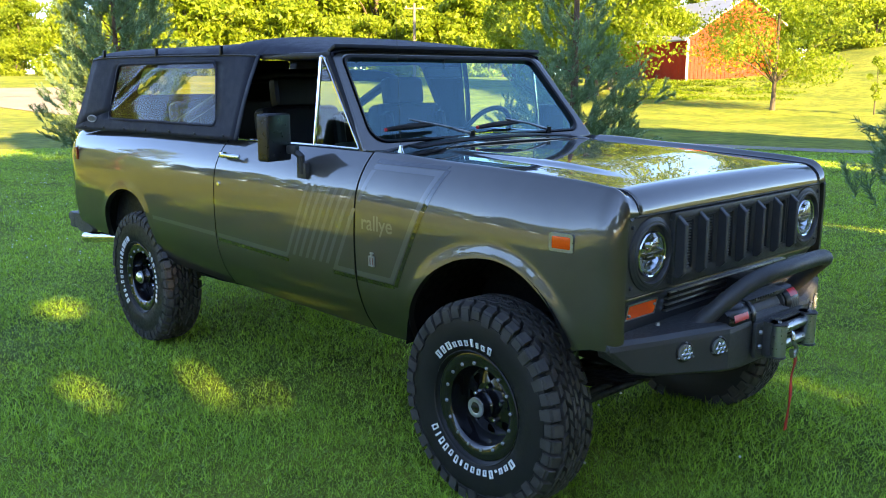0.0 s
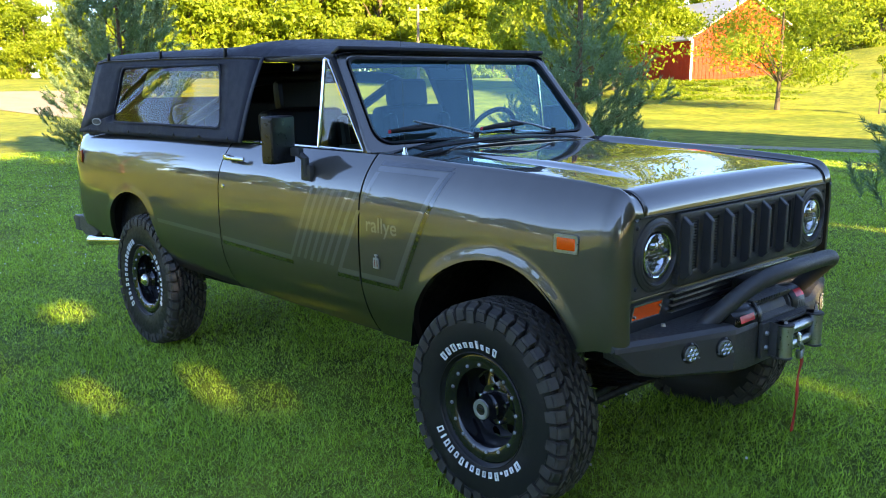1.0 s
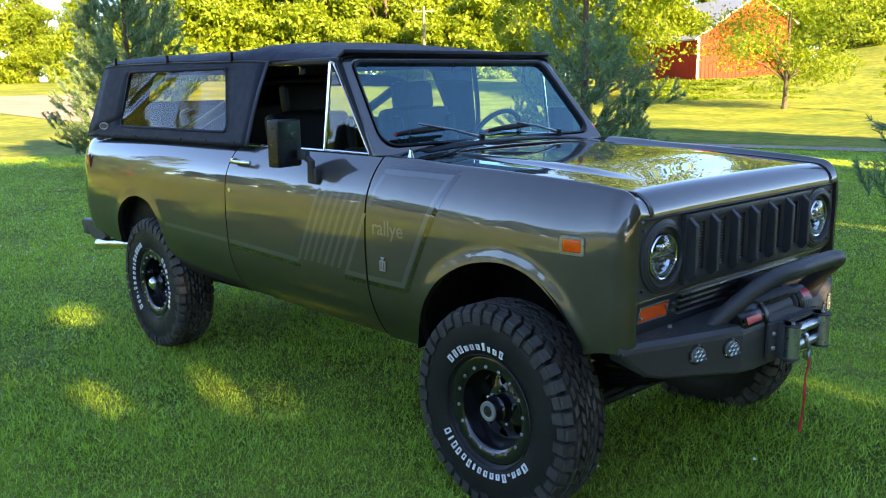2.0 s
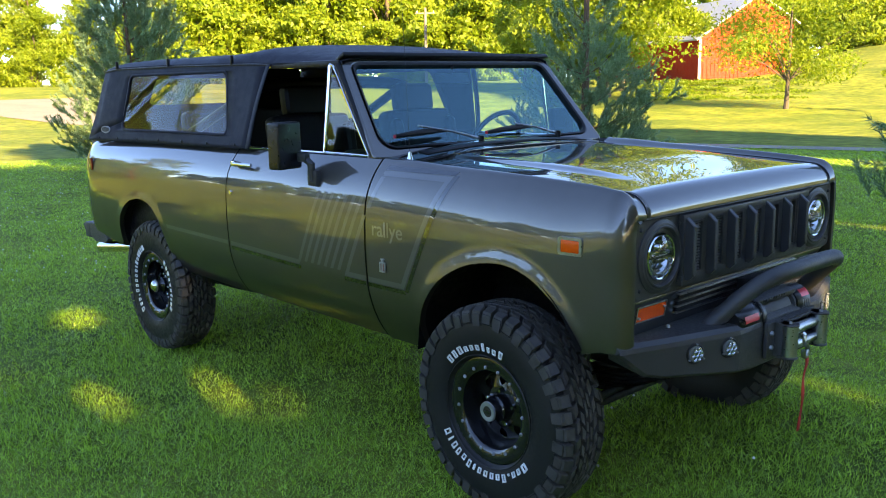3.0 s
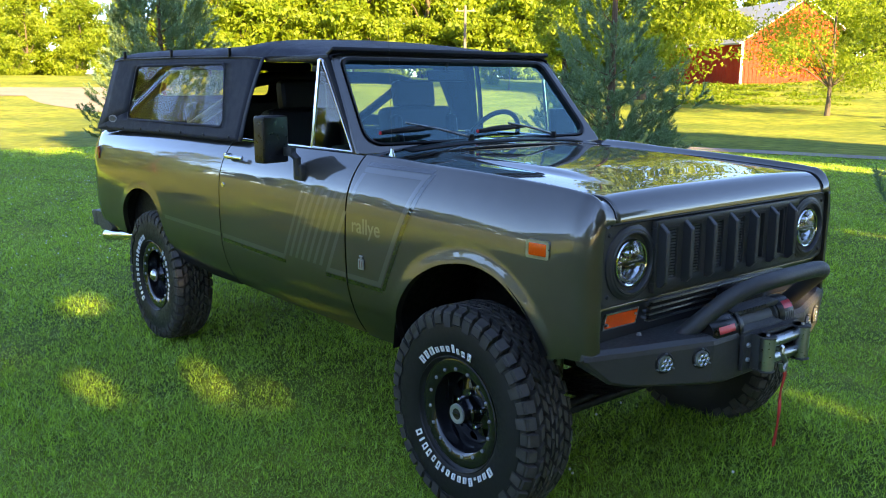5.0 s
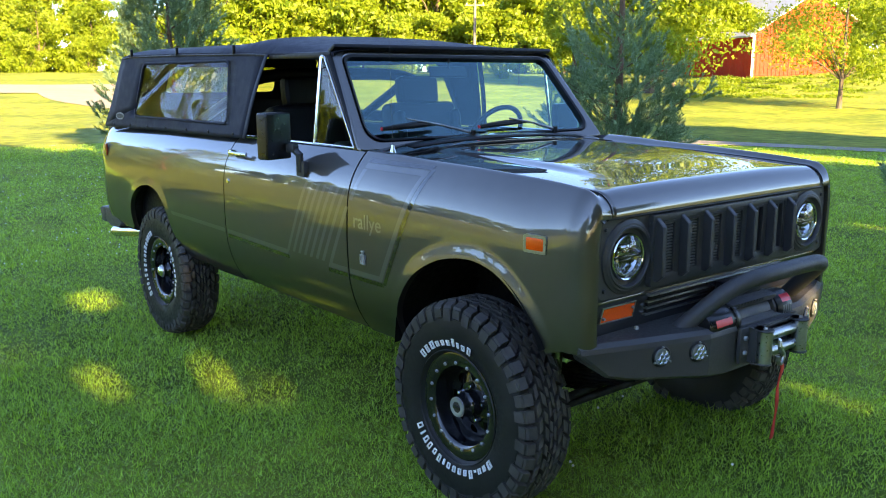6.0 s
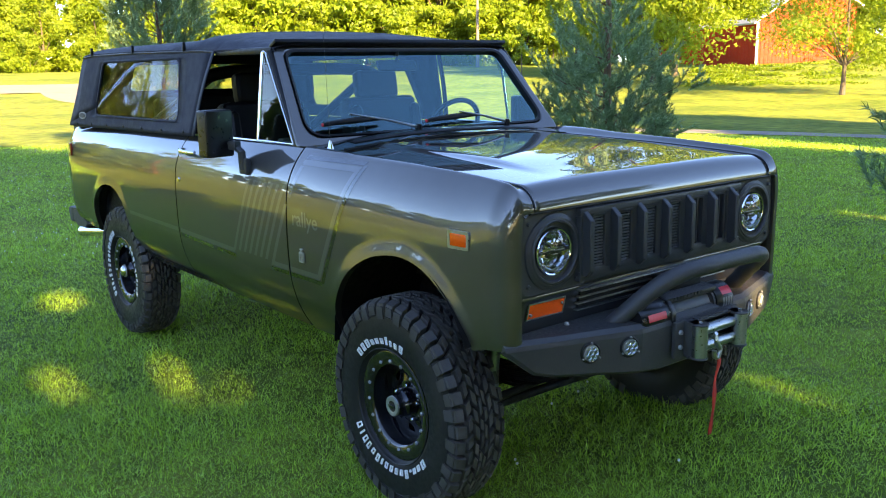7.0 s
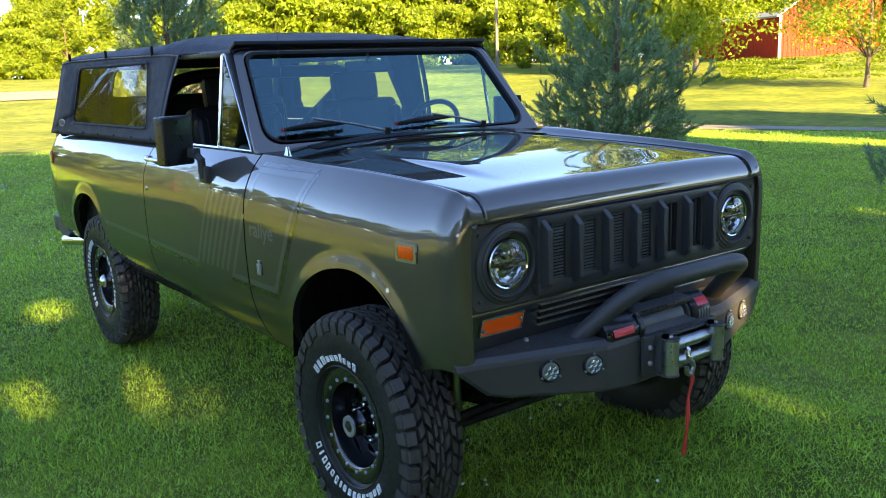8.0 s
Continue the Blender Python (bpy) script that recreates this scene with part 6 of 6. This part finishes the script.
    t.location = (at[0], at[1], float(rise(at[0], at[1])) - 0.02)
    part("trunk", wood, PINE_BARK, t)
    part("crown", quads_mesh("crown", v, NEEDLE), NEEDLE, t)
    return t


pine((-6.1, 7.35), 4.9, 1.14, 3, "young blue-green pine with upright candles on the lawn", 980, 78, 0.0052, bare=((1.0, 1.25, 0.5), (1.55, 1.9, 0.35), (1.9, 2.25, 0.72), (2.25, 4.85, 0.95)), spire=1.75)
pine((-13.42, 3.5), 4.5, 1.32, 4, "tall blue-green pine behind the truck", 860, 62, 0.0066)
pine((0.40, 4.0), 2.5, 0.95, 6, "small bushy pine at the lawn's edge", 330, foot=0.24)
pine((-17.0, -6.5), 5.0, 1.9, 9, "tall pine across the lawn", 500, 14, 0.016)
for k, (a, r) in enumerate(((189, 26), (194, 22), (198, 24), (201.5, 21))):
    tree(("wood_a", "wood_c")[k % 2], (-2.7 + r * math.cos(radians(a)), -0.85 + r * math.sin(radians(a))), 0.5 + k, (0.30, 0.26)[k % 2], "low sunlit tree across the lawn", "trees across the lawn")
for k, (x, y) in enumerate(((7.4, -6.1), (7.9, -8.3), (9.0, -11.5), (9.0, -13.8), (10.0, -17.0), (9.0, -21.5), (10.0, -27.0))):
    tree("wood_b", (x, y), 1.0 + k, 0.42 + 0.03 * (k % 3), "low leafy tree at the lawn's edge", "low trees at the lawn's edge")

# ---------------------------------------------------------------- barn, pole
RED_BOARD = mat("red_barn_boards", (0.42, 0.018, 0.003), 0.75, 0.0, 0.25, 2.0, 0.004, 30.0)
METAL_ROOF = mat("pale_metal_roof", (0.40, 0.40, 0.40), 0.45, 0.3, 0.12, 2.0)
WHITE_WOOD = mat("white_painted_trim", (0.52, 0.50, 0.47), 0.6, 0.0, 0.08, 5.0)
GREY_WOOD = mat("weathered_pole_wood", (0.17, 0.145, 0.12), 0.85, 0.0, 0.2, 8.0, 0.004, 40.0)
barn = tagged(empty("barn"), "red board barn with a pale metal roof on the bank", "barn")
A = np.array(polar(31.75, 65.0))
B = np.array(polar(26.4, 68.5))
along = (B - A) / np.linalg.norm(B - A)
W = float(np.linalg.norm(B - A))
barn.matrix_world = Matrix.Translation((A[0], A[1], 0.95)) @ Matrix.Rotation(math.atan2(along[1], along[0]), 4, "Z")
EL, ER, PK, PX, LEN = 3.25, 4.35, 6.1, W * 0.60, 22.0
# boards of the gable wall, one by one
def roof_at(x):
    return EL + (PK - EL) * x / PX if x < PX else PK + (ER - PK) * (x - PX) / (W - PX)


part("gable_wall", Shape().prism([(0, 0.03, -1.2), (W, 0.03, -1.2), (W, 0.03, ER), (PX, 0.03, PK), (0, 0.03, EL)], (0, 0.1, 0)), RED_BOARD, barn)
nb = 24
for i in range(nb):
    x0, x1 = W * i / nb + 0.012, W * (i + 1) / nb - 0.012
    part("board", Shape().prism([(x0, 0, -1.2), (x1, 0, -1.2), (x1, 0, roof_at(x1)), (x0, 0, roof_at(x0))], (0, 0.03, 0)), RED_BOARD, barn)
part("side_wall", Shape().box((0.05, LEN / 2, (EL - 1.2) / 2), (0.1, LEN, EL + 1.2)).box((W - 0.05, LEN / 2, (ER - 1.2) / 2), (0.1, LEN, ER + 1.2)).box((W / 2, LEN, 1.2), (W, 0.1, EL + 1.2)), RED_BOARD, barn)
for i in range(40):
    part("board", Shape().box((-0.015, LEN * (i + 0.5) / 40, (EL - 1.2) / 2), (0.03, LEN / 40 - 0.03, EL + 1.2)), RED_BOARD, barn)
for (xa, za), (xb, zb) in (((-0.35, EL - 0.18), (PX, PK + 0.06)), ((PX, PK + 0.06), (W + 0.35, ER - 0.2))):
    part("roof", Shape().prism([(xa, -0.3, za), (xb, -0.3, zb), (xb, -0.3, zb + 0.12), (xa, -0.3, za + 0.12)], (0, LEN + 0.6, 0)), METAL_ROOF, barn)
part("corner_board", Shape().box((0.02, -0.03, 1.0), (0.17, 0.06, 4.4)), WHITE_WOOD, barn, "white corner board")
part("base_board", Shape().box((W / 2, -0.02, 0.10), (W, 0.05, 0.16)), WHITE_WOOD, barn)
px, py = polar(48.9, 76)
pole = tagged(empty("utility_pole"), "pale weathered wooden utility pole with crossarm", "pole")
pole.location = (px, py, float(rise(px, py)) - 0.2)
part("post", Shape().rod((0, 0, 0), (0, 0, 6.4), 0.15, 0.11, 12), GREY_WOOD, pole)
part("crossarm", Shape().box((0, 0, 5.95), (1.7, 0.1, 0.12), (0, 0, 45), 0.01), GREY_WOOD, pole)
for k in (-0.7, 0.7):
    part("insulator", Shape().rod((k * 0.7, k * 0.7, 6.0), (k * 0.7, k * 0.7, 6.16), 0.04), WHITE_WOOD, pole)
lane = [[(x, y, float(rise(x, y)) + 0.02) for y in (-43.0, -41.5, -40.0, -38.5)] for x in np.linspace(-90, 60, 40)]
tagged(part("gravel_lane", Shape().sheet([[tuple(map(float, p)) for p in r] for r in lane]), GRAVEL, None, smooth=80), "pale gravel lane across the lawn", "lane", kind="structure")
